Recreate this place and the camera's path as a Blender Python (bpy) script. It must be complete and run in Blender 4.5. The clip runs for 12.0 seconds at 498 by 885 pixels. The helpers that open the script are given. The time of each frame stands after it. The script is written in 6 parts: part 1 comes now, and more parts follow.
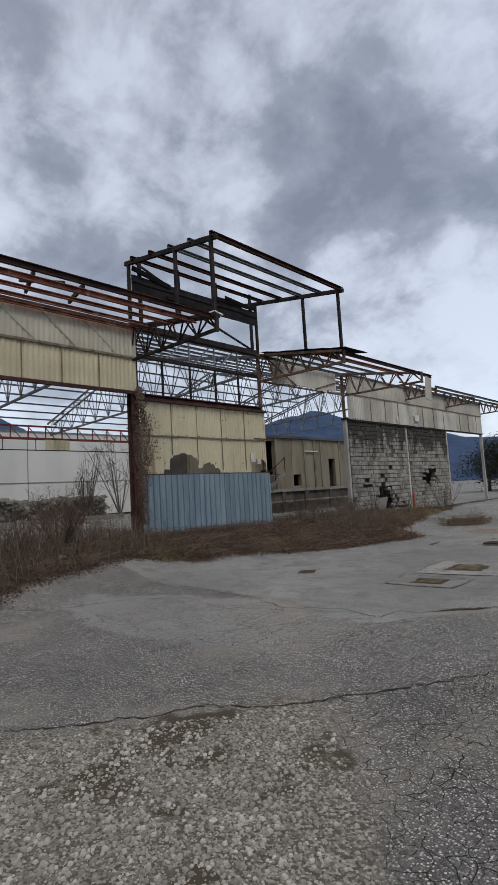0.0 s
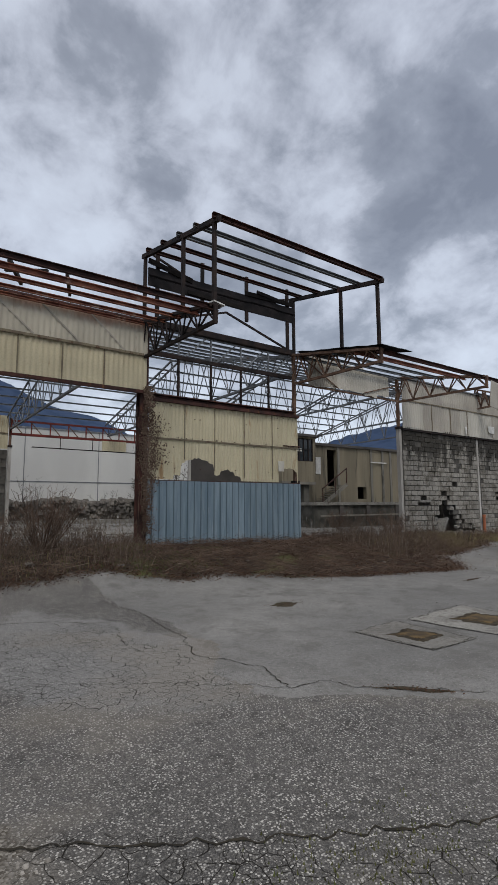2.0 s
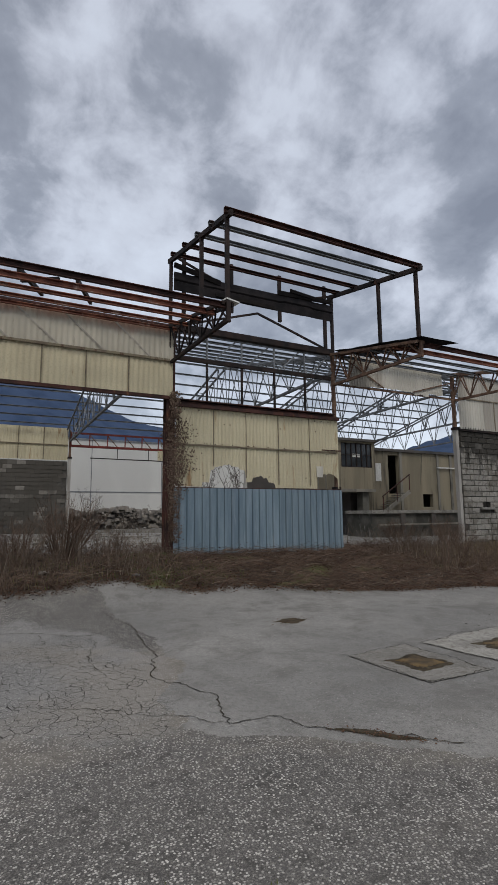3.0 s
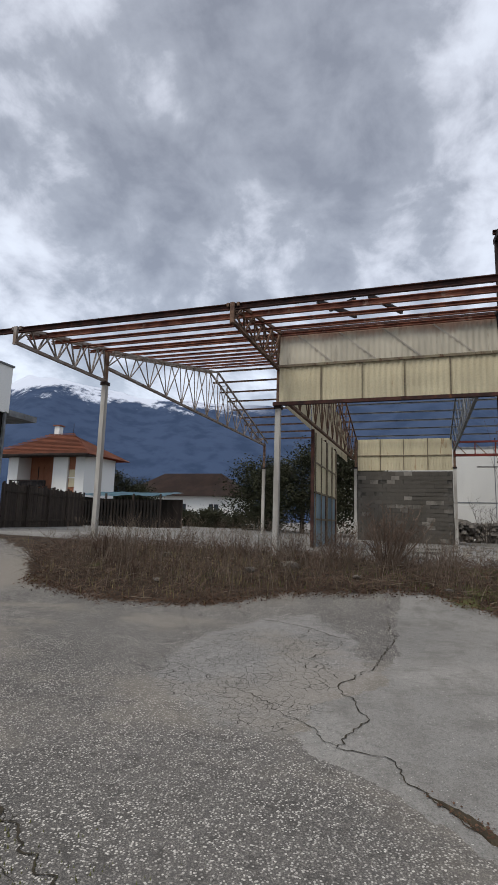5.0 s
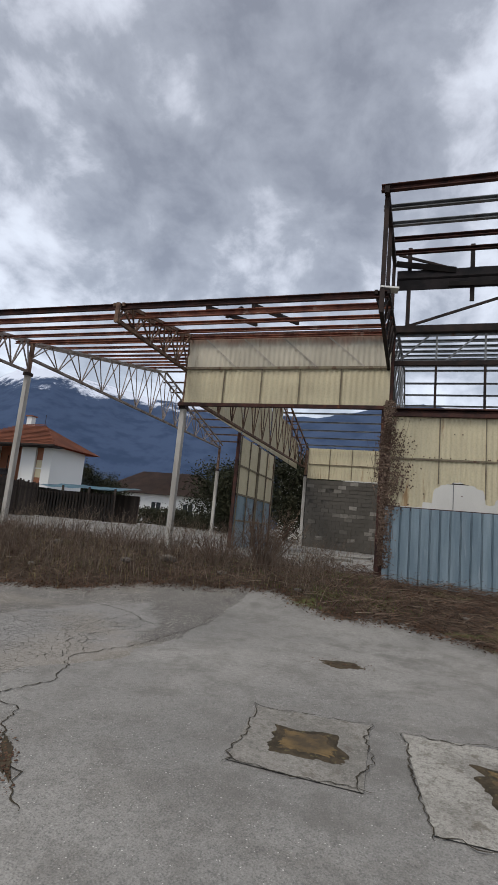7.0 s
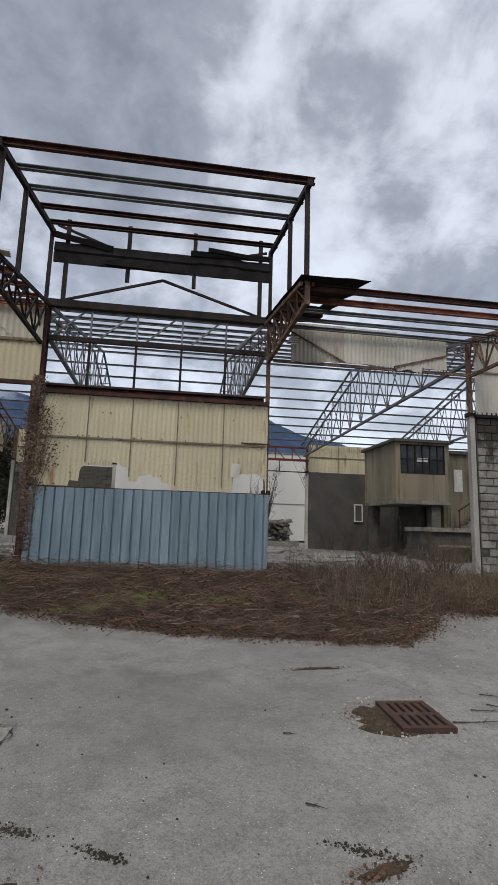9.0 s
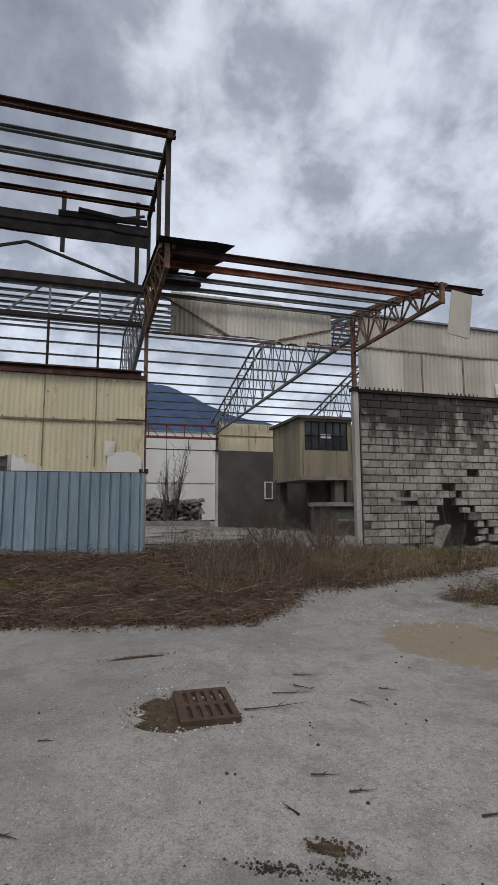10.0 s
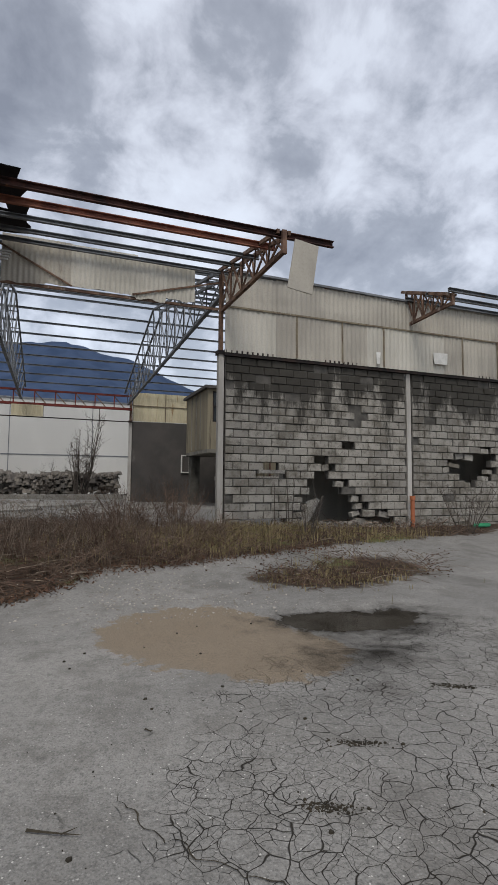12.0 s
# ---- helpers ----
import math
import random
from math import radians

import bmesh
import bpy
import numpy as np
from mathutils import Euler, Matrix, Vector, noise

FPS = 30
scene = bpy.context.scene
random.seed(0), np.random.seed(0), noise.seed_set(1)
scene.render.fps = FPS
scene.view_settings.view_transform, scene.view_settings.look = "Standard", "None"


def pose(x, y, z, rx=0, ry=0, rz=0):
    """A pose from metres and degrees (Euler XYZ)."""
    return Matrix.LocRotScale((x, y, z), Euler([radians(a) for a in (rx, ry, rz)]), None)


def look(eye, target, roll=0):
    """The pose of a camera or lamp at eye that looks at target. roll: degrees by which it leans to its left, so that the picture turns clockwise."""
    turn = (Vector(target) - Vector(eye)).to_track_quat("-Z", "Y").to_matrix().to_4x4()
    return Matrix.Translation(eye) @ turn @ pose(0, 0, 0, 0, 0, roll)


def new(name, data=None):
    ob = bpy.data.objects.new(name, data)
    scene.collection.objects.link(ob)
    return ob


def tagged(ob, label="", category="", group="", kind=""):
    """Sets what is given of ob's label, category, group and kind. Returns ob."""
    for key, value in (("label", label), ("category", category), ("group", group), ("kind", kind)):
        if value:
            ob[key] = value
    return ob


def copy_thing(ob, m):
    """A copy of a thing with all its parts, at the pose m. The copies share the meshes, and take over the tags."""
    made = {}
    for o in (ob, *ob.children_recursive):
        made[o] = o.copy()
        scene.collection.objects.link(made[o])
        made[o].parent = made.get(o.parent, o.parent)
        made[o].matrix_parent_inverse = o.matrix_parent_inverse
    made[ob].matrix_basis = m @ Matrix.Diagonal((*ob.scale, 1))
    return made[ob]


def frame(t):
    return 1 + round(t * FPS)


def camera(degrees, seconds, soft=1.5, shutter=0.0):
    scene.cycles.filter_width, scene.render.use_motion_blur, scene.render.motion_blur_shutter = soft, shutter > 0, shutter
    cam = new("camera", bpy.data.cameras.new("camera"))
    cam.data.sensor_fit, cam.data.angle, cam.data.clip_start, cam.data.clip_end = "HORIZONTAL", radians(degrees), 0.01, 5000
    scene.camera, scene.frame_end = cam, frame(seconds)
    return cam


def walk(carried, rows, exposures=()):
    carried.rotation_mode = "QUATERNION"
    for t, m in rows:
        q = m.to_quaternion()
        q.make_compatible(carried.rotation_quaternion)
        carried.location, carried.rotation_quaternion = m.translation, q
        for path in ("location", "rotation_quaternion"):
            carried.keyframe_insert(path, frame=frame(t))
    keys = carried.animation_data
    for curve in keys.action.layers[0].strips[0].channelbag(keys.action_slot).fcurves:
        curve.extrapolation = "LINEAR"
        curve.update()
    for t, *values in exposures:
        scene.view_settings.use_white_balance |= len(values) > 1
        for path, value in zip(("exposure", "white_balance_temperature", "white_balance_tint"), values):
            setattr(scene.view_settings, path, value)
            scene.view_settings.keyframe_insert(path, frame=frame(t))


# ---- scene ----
cam = camera(51.9, 12.0, 1.1)
METRES, EYE, TILT, LEAN, TURN = 14.3, 1.5, 0.0, 0.0, 43.8
PATH = [
    (0, (0.08, -0.047, 1.669), (-1.3, 1.388, 1.864), -3.4),
    (0.5, (0.169, 0.577, 1.713), (-1.276, 1.947, 1.901), -1.7),
    (1, (0.245, 1.145, 1.731), (-1.286, 2.417, 1.924), -0.3),
    (1.5, (0.282, 1.736, 1.722), (-1.302, 2.939, 1.936), 0.3),
    (2, (0.34, 2.277, 1.707), (-1.266, 3.445, 1.944), -0.3),
    (2.5, (0.363, 2.862, 1.667), (-1.281, 3.971, 1.927), -1.0),
    (2.7, (0.386, 3.123, 1.66), (-1.294, 4.176, 1.926), -0.9),
    (4.3, (0.489, 5.048, 1.626), (-1.486, 4.987, 1.937), 1.3),
    (4.5, (0.487, 5.238, 1.619), (-1.476, 5.012, 1.928), 1.5),
    (5, (0.524, 5.715, 1.621), (-1.351, 5.092, 1.925), 1.7),
    (5.5, (0.519, 6.207, 1.63), (-1.245, 5.313, 1.932), 2.6),
    (6, (0.428, 6.748, 1.631), (-1.258, 5.711, 1.917), 4.2),
    (6.5, (0.339, 7.399, 1.594), (-1.429, 6.513, 1.891), 5.1),
    (6.6, (0.317, 7.537, 1.587), (-1.476, 6.7, 1.878), 5.5),
    (7, (0.201, 8.087, 1.58), (-1.676, 7.476, 1.904), 5.4),
    (7.5, (0.15, 8.714, 1.574), (-1.786, 8.373, 1.939), 5.2),
    (7.7, (0.113, 8.948, 1.571), (-1.838, 8.704, 1.94), 5.4),
    (9.3, (-0.215, 10.762, 1.599), (-2.153, 11.149, 1.906), 0.7),
    (9.5, (-0.243, 10.986, 1.604), (-2.171, 11.43, 1.9), 0.3),
    (10, (-0.384, 11.576, 1.584), (-2.287, 12.139, 1.834), -0.2),
    (10.5, (-0.441, 12.19, 1.544), (-2.324, 12.828, 1.755), -0.2),
    (11, (-0.543, 12.832, 1.513), (-2.411, 13.522, 1.703), -0.0),
    (11.5, (-0.528, 13.482, 1.502), (-2.39, 14.194, 1.671), 0.2),
    (12, (-0.555, 14.103, 1.498), (-2.419, 14.81, 1.656), 0.4),
]
walk(cam, [(t, look(eye, target, roll)) for t, eye, target, roll in PATH],
     [(0, 0.38, 6450, 10), (1.0, 0.36, 6480, 10), (2.5, 0.33, 6550, 10), (5.0, 0.74, 6720, 10), (6.0, 0.6, 6720, 10), (7.5, 0.76, 6720, 10), (10.0, 0.58, 6680, 10), (12, 0.64, 6680, 10)])

# ---- light: overcast sky, soft sun ----
def world_sky():
    w = bpy.data.worlds.new("overcast_sky")
    w.use_nodes = True
    scene.world = w
    nt = w.node_tree
    nt.nodes.clear()
    N, L = nt.nodes.new, nt.links.new
    out, bg = N("ShaderNodeOutputWorld"), N("ShaderNodeBackground")
    L(bg.outputs[0], out.inputs[0])
    sky = N("ShaderNodeTexSky")
    sky.sky_type, sky.sun_disc = "NISHITA", False
    sky.sun_elevation, sky.sun_rotation = radians(48), radians(60)
    tc = N("ShaderNodeTexCoord")
    sep = N("ShaderNodeSeparateXYZ")
    L(tc.outputs["Generated"], sep.inputs[0])

    def m(op, a, b=None, c=None):
        n = N("ShaderNodeMath")
        n.operation = op
        for i, v in enumerate((a, b, c)):
            if v is None:
                continue
            if isinstance(v, (int, float)):
                n.inputs[i].default_value = v
            else:
                L(v, n.inputs[i])
        return n.outputs[0]
    # the cloud deck is a sheet overhead, so it closes up towards the horizon
    deck = m("ADD", m("ABSOLUTE", sep.outputs[2]), 0.5)
    comb = N("ShaderNodeCombineXYZ")
    L(m("DIVIDE", sep.outputs[0], deck), comb.inputs[0])
    L(m("DIVIDE", sep.outputs[1], deck), comb.inputs[1])

    def cloud(scale, detail, rough, dist, off):
        mp = N("ShaderNodeMapping")
        mp.inputs["Location"].default_value = off
        L(comb.outputs[0], mp.inputs[0])
        n = N("ShaderNodeTexNoise")
        n.inputs["Scale"].default_value, n.inputs["Detail"].default_value = scale, detail
        n.inputs["Roughness"].default_value, n.inputs["Distortion"].default_value = rough, dist
        L(mp.outputs[0], n.inputs["Vector"])
        return n.outputs["Fac"]

    def bank(az, el, radius, depth):
        """A thicker (dark) or thinner (bright) stretch of the cloud deck."""
        d = N("ShaderNodeVectorMath")
        d.operation = "DOT_PRODUCT"
        L(tc.outputs["Generated"], d.inputs[0])
        a, e = radians(az), radians(el)
        d.inputs[1].default_value = (math.cos(a) * math.cos(e), math.sin(a) * math.cos(e), math.sin(e))
        r = N("ShaderNodeMapRange")
        r.interpolation_type = "SMOOTHSTEP"
        r.inputs["From Min"].default_value, r.inputs["From Max"].default_value = math.cos(radians(radius)), 1.0
        r.inputs["To Max"].default_value = depth
        L(d.outputs["Value"], r.inputs["Value"])
        return r.outputs[0]
    big = cloud(CLOUD_BIG, 5, 0.5, 0.2, (1.3, 4.2, 0))
    small = cloud(CLOUD_SMALL, 9, 0.58, 0.2, (7.1, 2.4, 0))
    mix = m("ADD", m("MULTIPLY", big, 0.5), m("MULTIPLY", small, 0.5))
    for b in CLOUD_BANKS:
        mix = m("ADD", mix, bank(*b))
    ramp = N("ShaderNodeValToRGB")
    e = ramp.color_ramp.elements
    e[0].position, e[0].color = 0.34, (0.15, 0.158, 0.182, 1)
    e[1].position, e[1].color = 0.63, (0.51, 0.55, 0.62, 1)
    for at, col in ((0.45, (0.235, 0.25, 0.285, 1)), (0.505, (0.36, 0.38, 0.43, 1)), (0.56, (0.46, 0.49, 0.552, 1))):
        ramp.color_ramp.elements.new(at).color = col
    L(mix, ramp.inputs[0])
    # paler towards the horizon
    hz = m("POWER", m("SUBTRACT", 1.0, m("MAXIMUM", sep.outputs[2], 0.0)), 8.0)
    mh = N("ShaderNodeMix")
    mh.data_type = "RGBA"
    L(m("MULTIPLY", hz, 0.75), mh.inputs["Factor"])
    L(ramp.outputs[0], mh.inputs["A"])
    mh.inputs["B"].default_value = (0.66, 0.71, 0.80, 1)
    sc = N("ShaderNodeMix")
    sc.data_type, sc.blend_type = "RGBA", "MIX"
    sc.inputs["Factor"].default_value = 0.03
    L(mh.outputs["Result"], sc.inputs["A"])
    L(sky.outputs[0], sc.inputs["B"])
    L(sc.outputs["Result"], bg.inputs[0])
    bg.inputs[1].default_value = SKY_STRENGTH


SKY_STRENGTH, CLOUD_BIG, CLOUD_SMALL = 0.92, 2.6, 7.5
# azimuth, elevation, radius in degrees, and how much thinner (+) or thicker (-) the deck is there
CLOUD_BANKS = ((206, 35, 29, -0.055), (117, 40, 24, -0.05), (121, 27, 13, -0.03), (152, 22, 18, -0.03),
               (182, 44, 18, -0.03), (166, 30, 12, 0.02), (240, 25, 20, 0.06), (111, 12, 20, 0.08), (142, 38, 12, 0.02))
world_sky()
sun = new("sun", bpy.data.lights.new("sun", "SUN"))
sun.data.energy, sun.data.angle, sun.data.color = 1.35, radians(25), (1, 0.97, 0.93)
sun.matrix_world = look((0, 0, 30), (-16, 9, 0))


# ---- materials ----
class Nodes:
    def __init__(self, name):
        self.mat = bpy.data.materials.new(name)
        self.mat.use_nodes = True
        self.t = self.mat.node_tree
        self.b = self.t.nodes["Principled BSDF"]
        self.pos = self.n("ShaderNodeNewGeometry").outputs["Position"]

    def n(self, kind):
        return self.t.nodes.new(kind)

    def put(self, sock, v):
        if hasattr(v, "is_output"):
            self.t.links.new(v, sock)
        elif isinstance(v, tuple) and len(v) == 3 and sock.type == "RGBA":
            sock.default_value = (*v, 1)
        else:
            sock.default_value = v

    def math(self, op, a, b=0.0, c=0.0):
        x = self.n("ShaderNodeMath")
        x.operation = op
        for i, v in enumerate((a, b, c)):
            self.put(x.inputs[i], v)
        return x.outputs[0]

    def noise(self, scale, detail=4, rough=0.55, stretch=None, vec=None):
        x = self.n("ShaderNodeTexNoise")
        x.inputs["Scale"].default_value, x.inputs["Detail"].default_value, x.inputs["Roughness"].default_value = scale, detail, rough
        v = vec or self.pos
        if stretch:
            mp = self.n("ShaderNodeMapping")
            mp.inputs["Scale"].default_value = stretch
            self.put(mp.inputs[0], v)
            v = mp.outputs[0]
        self.put(x.inputs["Vector"], v)
        return x.outputs["Fac"]

    def voro(self, scale, feature="F1", vec=None, out="Distance", rand=1.0):
        x = self.n("ShaderNodeTexVoronoi")
        x.feature = feature
        if feature == "DISTANCE_TO_EDGE":
            x.voronoi_dimensions = "2D"
        x.inputs["Scale"].default_value = scale
        x.inputs["Randomness"].default_value = rand
        self.put(x.inputs["Vector"], vec or self.pos)
        return x.outputs[out]

    def step(self, v, lo, hi):
        x = self.n("ShaderNodeMapRange")
        x.interpolation_type = "SMOOTHSTEP"
        self.put(x.inputs["Value"], v)
        self.put(x.inputs["From Min"], lo)
        self.put(x.inputs["From Max"], hi)
        return x.outputs[0]

    def mix(self, f, a, b):
        x = self.n("ShaderNodeMix")
        x.data_type = "RGBA"
        self.put(x.inputs["Factor"], f)
        self.put(x.inputs["A"], a)
        self.put(x.inputs["B"], b)
        return x.outputs["Result"]

    def attr(self, name):
        x = self.n("ShaderNodeAttribute")
        x.attribute_name = name
        return x.outputs["Fac"]

    def rnd(self):
        return self.n("ShaderNodeObjectInfo").outputs["Random"]

    def isl(self):
        return self.n("ShaderNodeNewGeometry").outputs["Random Per Island"]

    def done(self, color, rough=0.8, metal=0.0, height=None, strength=0.4, dist=0.01):
        self.put(self.b.inputs["Base Color"], color)
        self.put(self.b.inputs["Roughness"], rough)
        self.put(self.b.inputs["Metallic"], metal)
        self.b.inputs["Specular IOR Level"].default_value = 0.5 if isinstance(rough, float) and rough < 0.55 else 0.12
        if height is not None:
            bp = self.n("ShaderNodeBump")
            bp.inputs["Strength"].default_value, bp.inputs["Distance"].default_value = strength, dist
            self.put(bp.inputs["Height"], height)
            self.put(self.b.inputs["Normal"], bp.outputs[0])
        return self.mat


def surface(name, a, b, scale=3.0, fine=40.0, rough=0.85, metal=0.0, stain=None, stain_lo=0.55, stretch=None, vary=0.0, bump=0.35, per="object"):
    """Two-tone surface with grain, and stains that may run down in streaks."""
    k = Nodes(name)
    c = k.mix(k.step(k.noise(scale, 5, stretch=stretch), 0.35, 0.65), a, b)
    g = k.noise(fine, 3, 0.6)
    c = k.mix(k.math("MULTIPLY", k.step(g, 0.4, 0.8), 0.35), c, tuple(v * 0.55 for v in a))
    if stain:
        s = k.noise(scale * 1.7, 6, 0.65, stretch or (1, 1, 0.35))
        c = k.mix(k.step(s, stain_lo, stain_lo + 0.12), c, stain)
    if vary:
        r = k.rnd() if per == "object" else k.isl()
        c = k.mix(k.math("MULTIPLY", r, vary), c, tuple(v * 0.45 for v in b))
    return k.done(c, rough, metal, g, bump, 0.006)


M_RUST = surface("rusted_steel", (0.095, 0.046, 0.038), (0.042, 0.028, 0.026), 4, 60, 0.85, 0.15, (0.17, 0.075, 0.04), 0.6)
M_ORANGE = surface("orange_rust_paint", (0.30, 0.13, 0.085), (0.14, 0.058, 0.046), 2.6, 50, 0.8, 0.1, (0.36, 0.25, 0.20), 0.56)
M_DARK = surface("blackened_steel", (0.022, 0.02, 0.02), (0.045, 0.032, 0.028), 3, 50, 0.75, 0.2, (0.08, 0.04, 0.03), 0.62)
M_GREY = surface("grey_painted_steel", (0.21, 0.22, 0.23), (0.13, 0.135, 0.14), 2.5, 50, 0.65, 0.2, (0.15, 0.085, 0.055), 0.6)
M_BROWN = surface("brown_rusty_lattice", (0.20, 0.125, 0.085), (0.09, 0.055, 0.043), 5, 60, 0.8, 0.1, (0.28, 0.23, 0.19), 0.57)
M_PALETRUSS = surface("chalky_rusted_lattice", (0.30, 0.265, 0.24), (0.20, 0.15, 0.12), 5, 60, 0.8, 0.1, (0.13, 0.075, 0.055), 0.58)
M_RED = surface("red_primer_steel", (0.20, 0.045, 0.035), (0.12, 0.035, 0.03), 3, 50, 0.75, 0.1, (0.10, 0.05, 0.04), 0.6)
M_POST = surface("pale_concrete_post", (0.47, 0.45, 0.41), (0.31, 0.29, 0.26), 2.5, 50, 0.9, 0, (0.20, 0.15, 0.11), 0.6, (1, 1, 0.25))
M_YELLOW = surface("yellowed_fibreglass", (0.60, 0.535, 0.365), (0.52, 0.46, 0.315), 1.2, 30, 0.6, 0, (0.32, 0.21, 0.11), 0.58, (1, 1.8, 0.3), 0.12, 0.15)
M_CREAM = surface("weathered_fibreglass", (0.56, 0.53, 0.46), (0.46, 0.435, 0.375), 1.4, 30, 0.65, 0, (0.36, 0.26, 0.21), 0.64, (1, 1, 0.3), 0.12, 0.15)
M_GREYCLAD = surface("greyed_fibreglass", (0.46, 0.425, 0.36), (0.34, 0.315, 0.27), 1.4, 30, 0.7, 0, (0.20, 0.17, 0.14), 0.63, (1, 1, 0.3), 0.12, 0.15)
M_BATTEN = surface("dirty_seam", (0.22, 0.19, 0.13), (0.15, 0.12, 0.09), 4, 40, 0.85, 0, (0.10, 0.06, 0.04), 0.55)
M_BLUE = surface("faded_blue_sheet", (0.245, 0.315, 0.355), (0.165, 0.225, 0.265), 2.2, 40, 0.6, 0.15, (0.30, 0.35, 0.38), 0.6, (1, 3.0, 0.3), 0.3, 0.15)
M_CONC = surface("stained_concrete", (0.24, 0.225, 0.19), (0.16, 0.15, 0.13), 1.1, 25, 0.92, 0, (0.085, 0.08, 0.07), 0.55, (1, 1, 0.22))
M_TAN = surface("ochre_stained_concrete", (0.27, 0.235, 0.165), (0.19, 0.165, 0.12), 1.0, 25, 0.92, 0, (0.10, 0.09, 0.07), 0.56, (1.4, 1.4, 0.12))
M_DOCK = surface("mossy_and_shaded_black_concrete", (0.12, 0.115, 0.10), (0.06, 0.058, 0.05), 1.4, 25, 0.95, 0, (0.24, 0.23, 0.21), 0.6)
M_DARKWALL = surface("dark_and_shaded_render", (0.11, 0.10, 0.092), (0.082, 0.077, 0.072), 0.9, 25, 0.95, 0, (0.16, 0.15, 0.14), 0.62)
M_WHITE = surface("white_render", (0.72, 0.72, 0.70), (0.66, 0.66, 0.64), 0.3, 20, 0.85, 0, (0.55, 0.54, 0.50), 0.66, (1, 1, 0.3))
M_OFFWHITE = surface("greyish_white_render", (0.56, 0.55, 0.51), (0.49, 0.48, 0.45), 0.4, 20, 0.9, 0, (0.38, 0.36, 0.32), 0.64, (1, 1, 0.3))
M_BLACK = surface("black_tar_sheet", (0.018, 0.017, 0.018), (0.035, 0.03, 0.03), 3, 40, 0.8)
M_WOOD = surface("black_weathered_boards", (0.013, 0.012, 0.012), (0.024, 0.02, 0.018), 2, 40, 0.9, 0, (0.065, 0.035, 0.025), 0.63, (2, 2, 0.15), 0.5)
M_FENCE = surface("grey_brown_boards", (0.075, 0.06, 0.05), (0.05, 0.04, 0.035), 2, 40, 0.9, 0, (0.12, 0.09, 0.07), 0.6, (2, 2, 0.2), 0.5)
M_ROOF = surface("terracotta_tiles", (0.27, 0.105, 0.065), (0.19, 0.078, 0.052), 0.8, 12, 0.85, 0, (0.20, 0.09, 0.06), 0.6, None, 0.3, 0.4)
M_ROOFD = surface("brown_roof_tiles", (0.075, 0.05, 0.042), (0.055, 0.04, 0.035), 0.8, 12, 0.85, 0, None, 0.6, None, 0.3)
M_BRICKRED = surface("reddish_stucco", (0.30, 0.13, 0.075), (0.24, 0.10, 0.06), 0.8, 15, 0.9)
M_GLASS = surface("dusty_dark_pane", (0.02, 0.024, 0.028), (0.04, 0.045, 0.05), 2, 20, 0.12)
M_STEM = surface("dry_stems", (0.058, 0.033, 0.025), (0.22, 0.155, 0.115), 1.5, 20, 0.95, vary=0.95, per="island", bump=0.1)
M_TWIG = surface("pale_dry_twigs", (0.27, 0.215, 0.165), (0.13, 0.10, 0.075), 1.5, 20, 0.95, vary=0.9, per="island", bump=0.1)
M_STRAW = surface("dry_grass", (0.30, 0.24, 0.13), (0.22, 0.185, 0.09), 1.5, 20, 0.95, vary=0.6, per="island", bump=0.1)
M_MOSS = surface("green_weeds", (0.085, 0.11, 0.035), (0.13, 0.13, 0.05), 1.5, 20, 0.9, vary=0.5, per="island", bump=0.1)
M_LITTER = surface("dead_leaves", (0.065, 0.036, 0.026), (0.15, 0.088, 0.058), 2, 20, 0.95, vary=0.9, per="island", bump=0.1)
M_BARK = surface("grey_bark", (0.12, 0.10, 0.085), (0.07, 0.06, 0.05), 4, 30, 0.95)
M_LEAF = surface("evergreen_leaves", (0.026, 0.032, 0.018), (0.05, 0.05, 0.028), 1, 10, 0.8, vary=0.7, per="island", bump=0.1)
M_STONE = surface("pale_gravel_stones", (0.50, 0.46, 0.405), (0.32, 0.29, 0.25), 6, 60, 0.9, vary=0.95, per="island")
M_IRON = surface("rusty_cast_iron", (0.085, 0.052, 0.038), (0.06, 0.042, 0.035), 8, 90, 0.75, 0.3, (0.13, 0.075, 0.05), 0.58)
M_CRACK = surface("dirt_in_cracks", (0.028, 0.025, 0.02), (0.05, 0.042, 0.03), 6, 60, 1.0)
M_MUD = surface("brown_mud", (0.14, 0.095, 0.045), (0.06, 0.046, 0.03), 7, 70, 0.75, 0, (0.05, 0.04, 0.03), 0.56)
M_MUDDARK = surface("damp_dark_mud", (0.06, 0.046, 0.03), (0.032, 0.026, 0.018), 14, 90, 0.85, 0, (0.10, 0.085, 0.045), 0.55)


def cast_slab(name, a, b):
    k = Nodes(name)
    grain = k.noise(95, 3, 0.7)
    c = k.mix(k.step(k.noise(2.4, 6, 0.65), 0.4, 0.62), a, b)
    c = k.mix(k.math("MULTIPLY", k.step(k.noise(26, 5, 0.7), 0.45, 0.65), 0.6), c, (0.10, 0.093, 0.08))
    c = k.mix(k.math("MULTIPLY", k.step(grain, 0.5, 0.66), 0.6), c, (0.085, 0.08, 0.07))
    c = k.mix(k.math("MULTIPLY", k.step(grain, 0.45, 0.3), 0.4), c, (0.45, 0.43, 0.39))
    c = k.mix(k.math("MULTIPLY", k.step(k.noise(5, 6, 0.7), 0.56, 0.64), 0.6), c, (0.095, 0.08, 0.062))
    return k.done(c, 0.93, 0, grain, 0.6, 0.008)


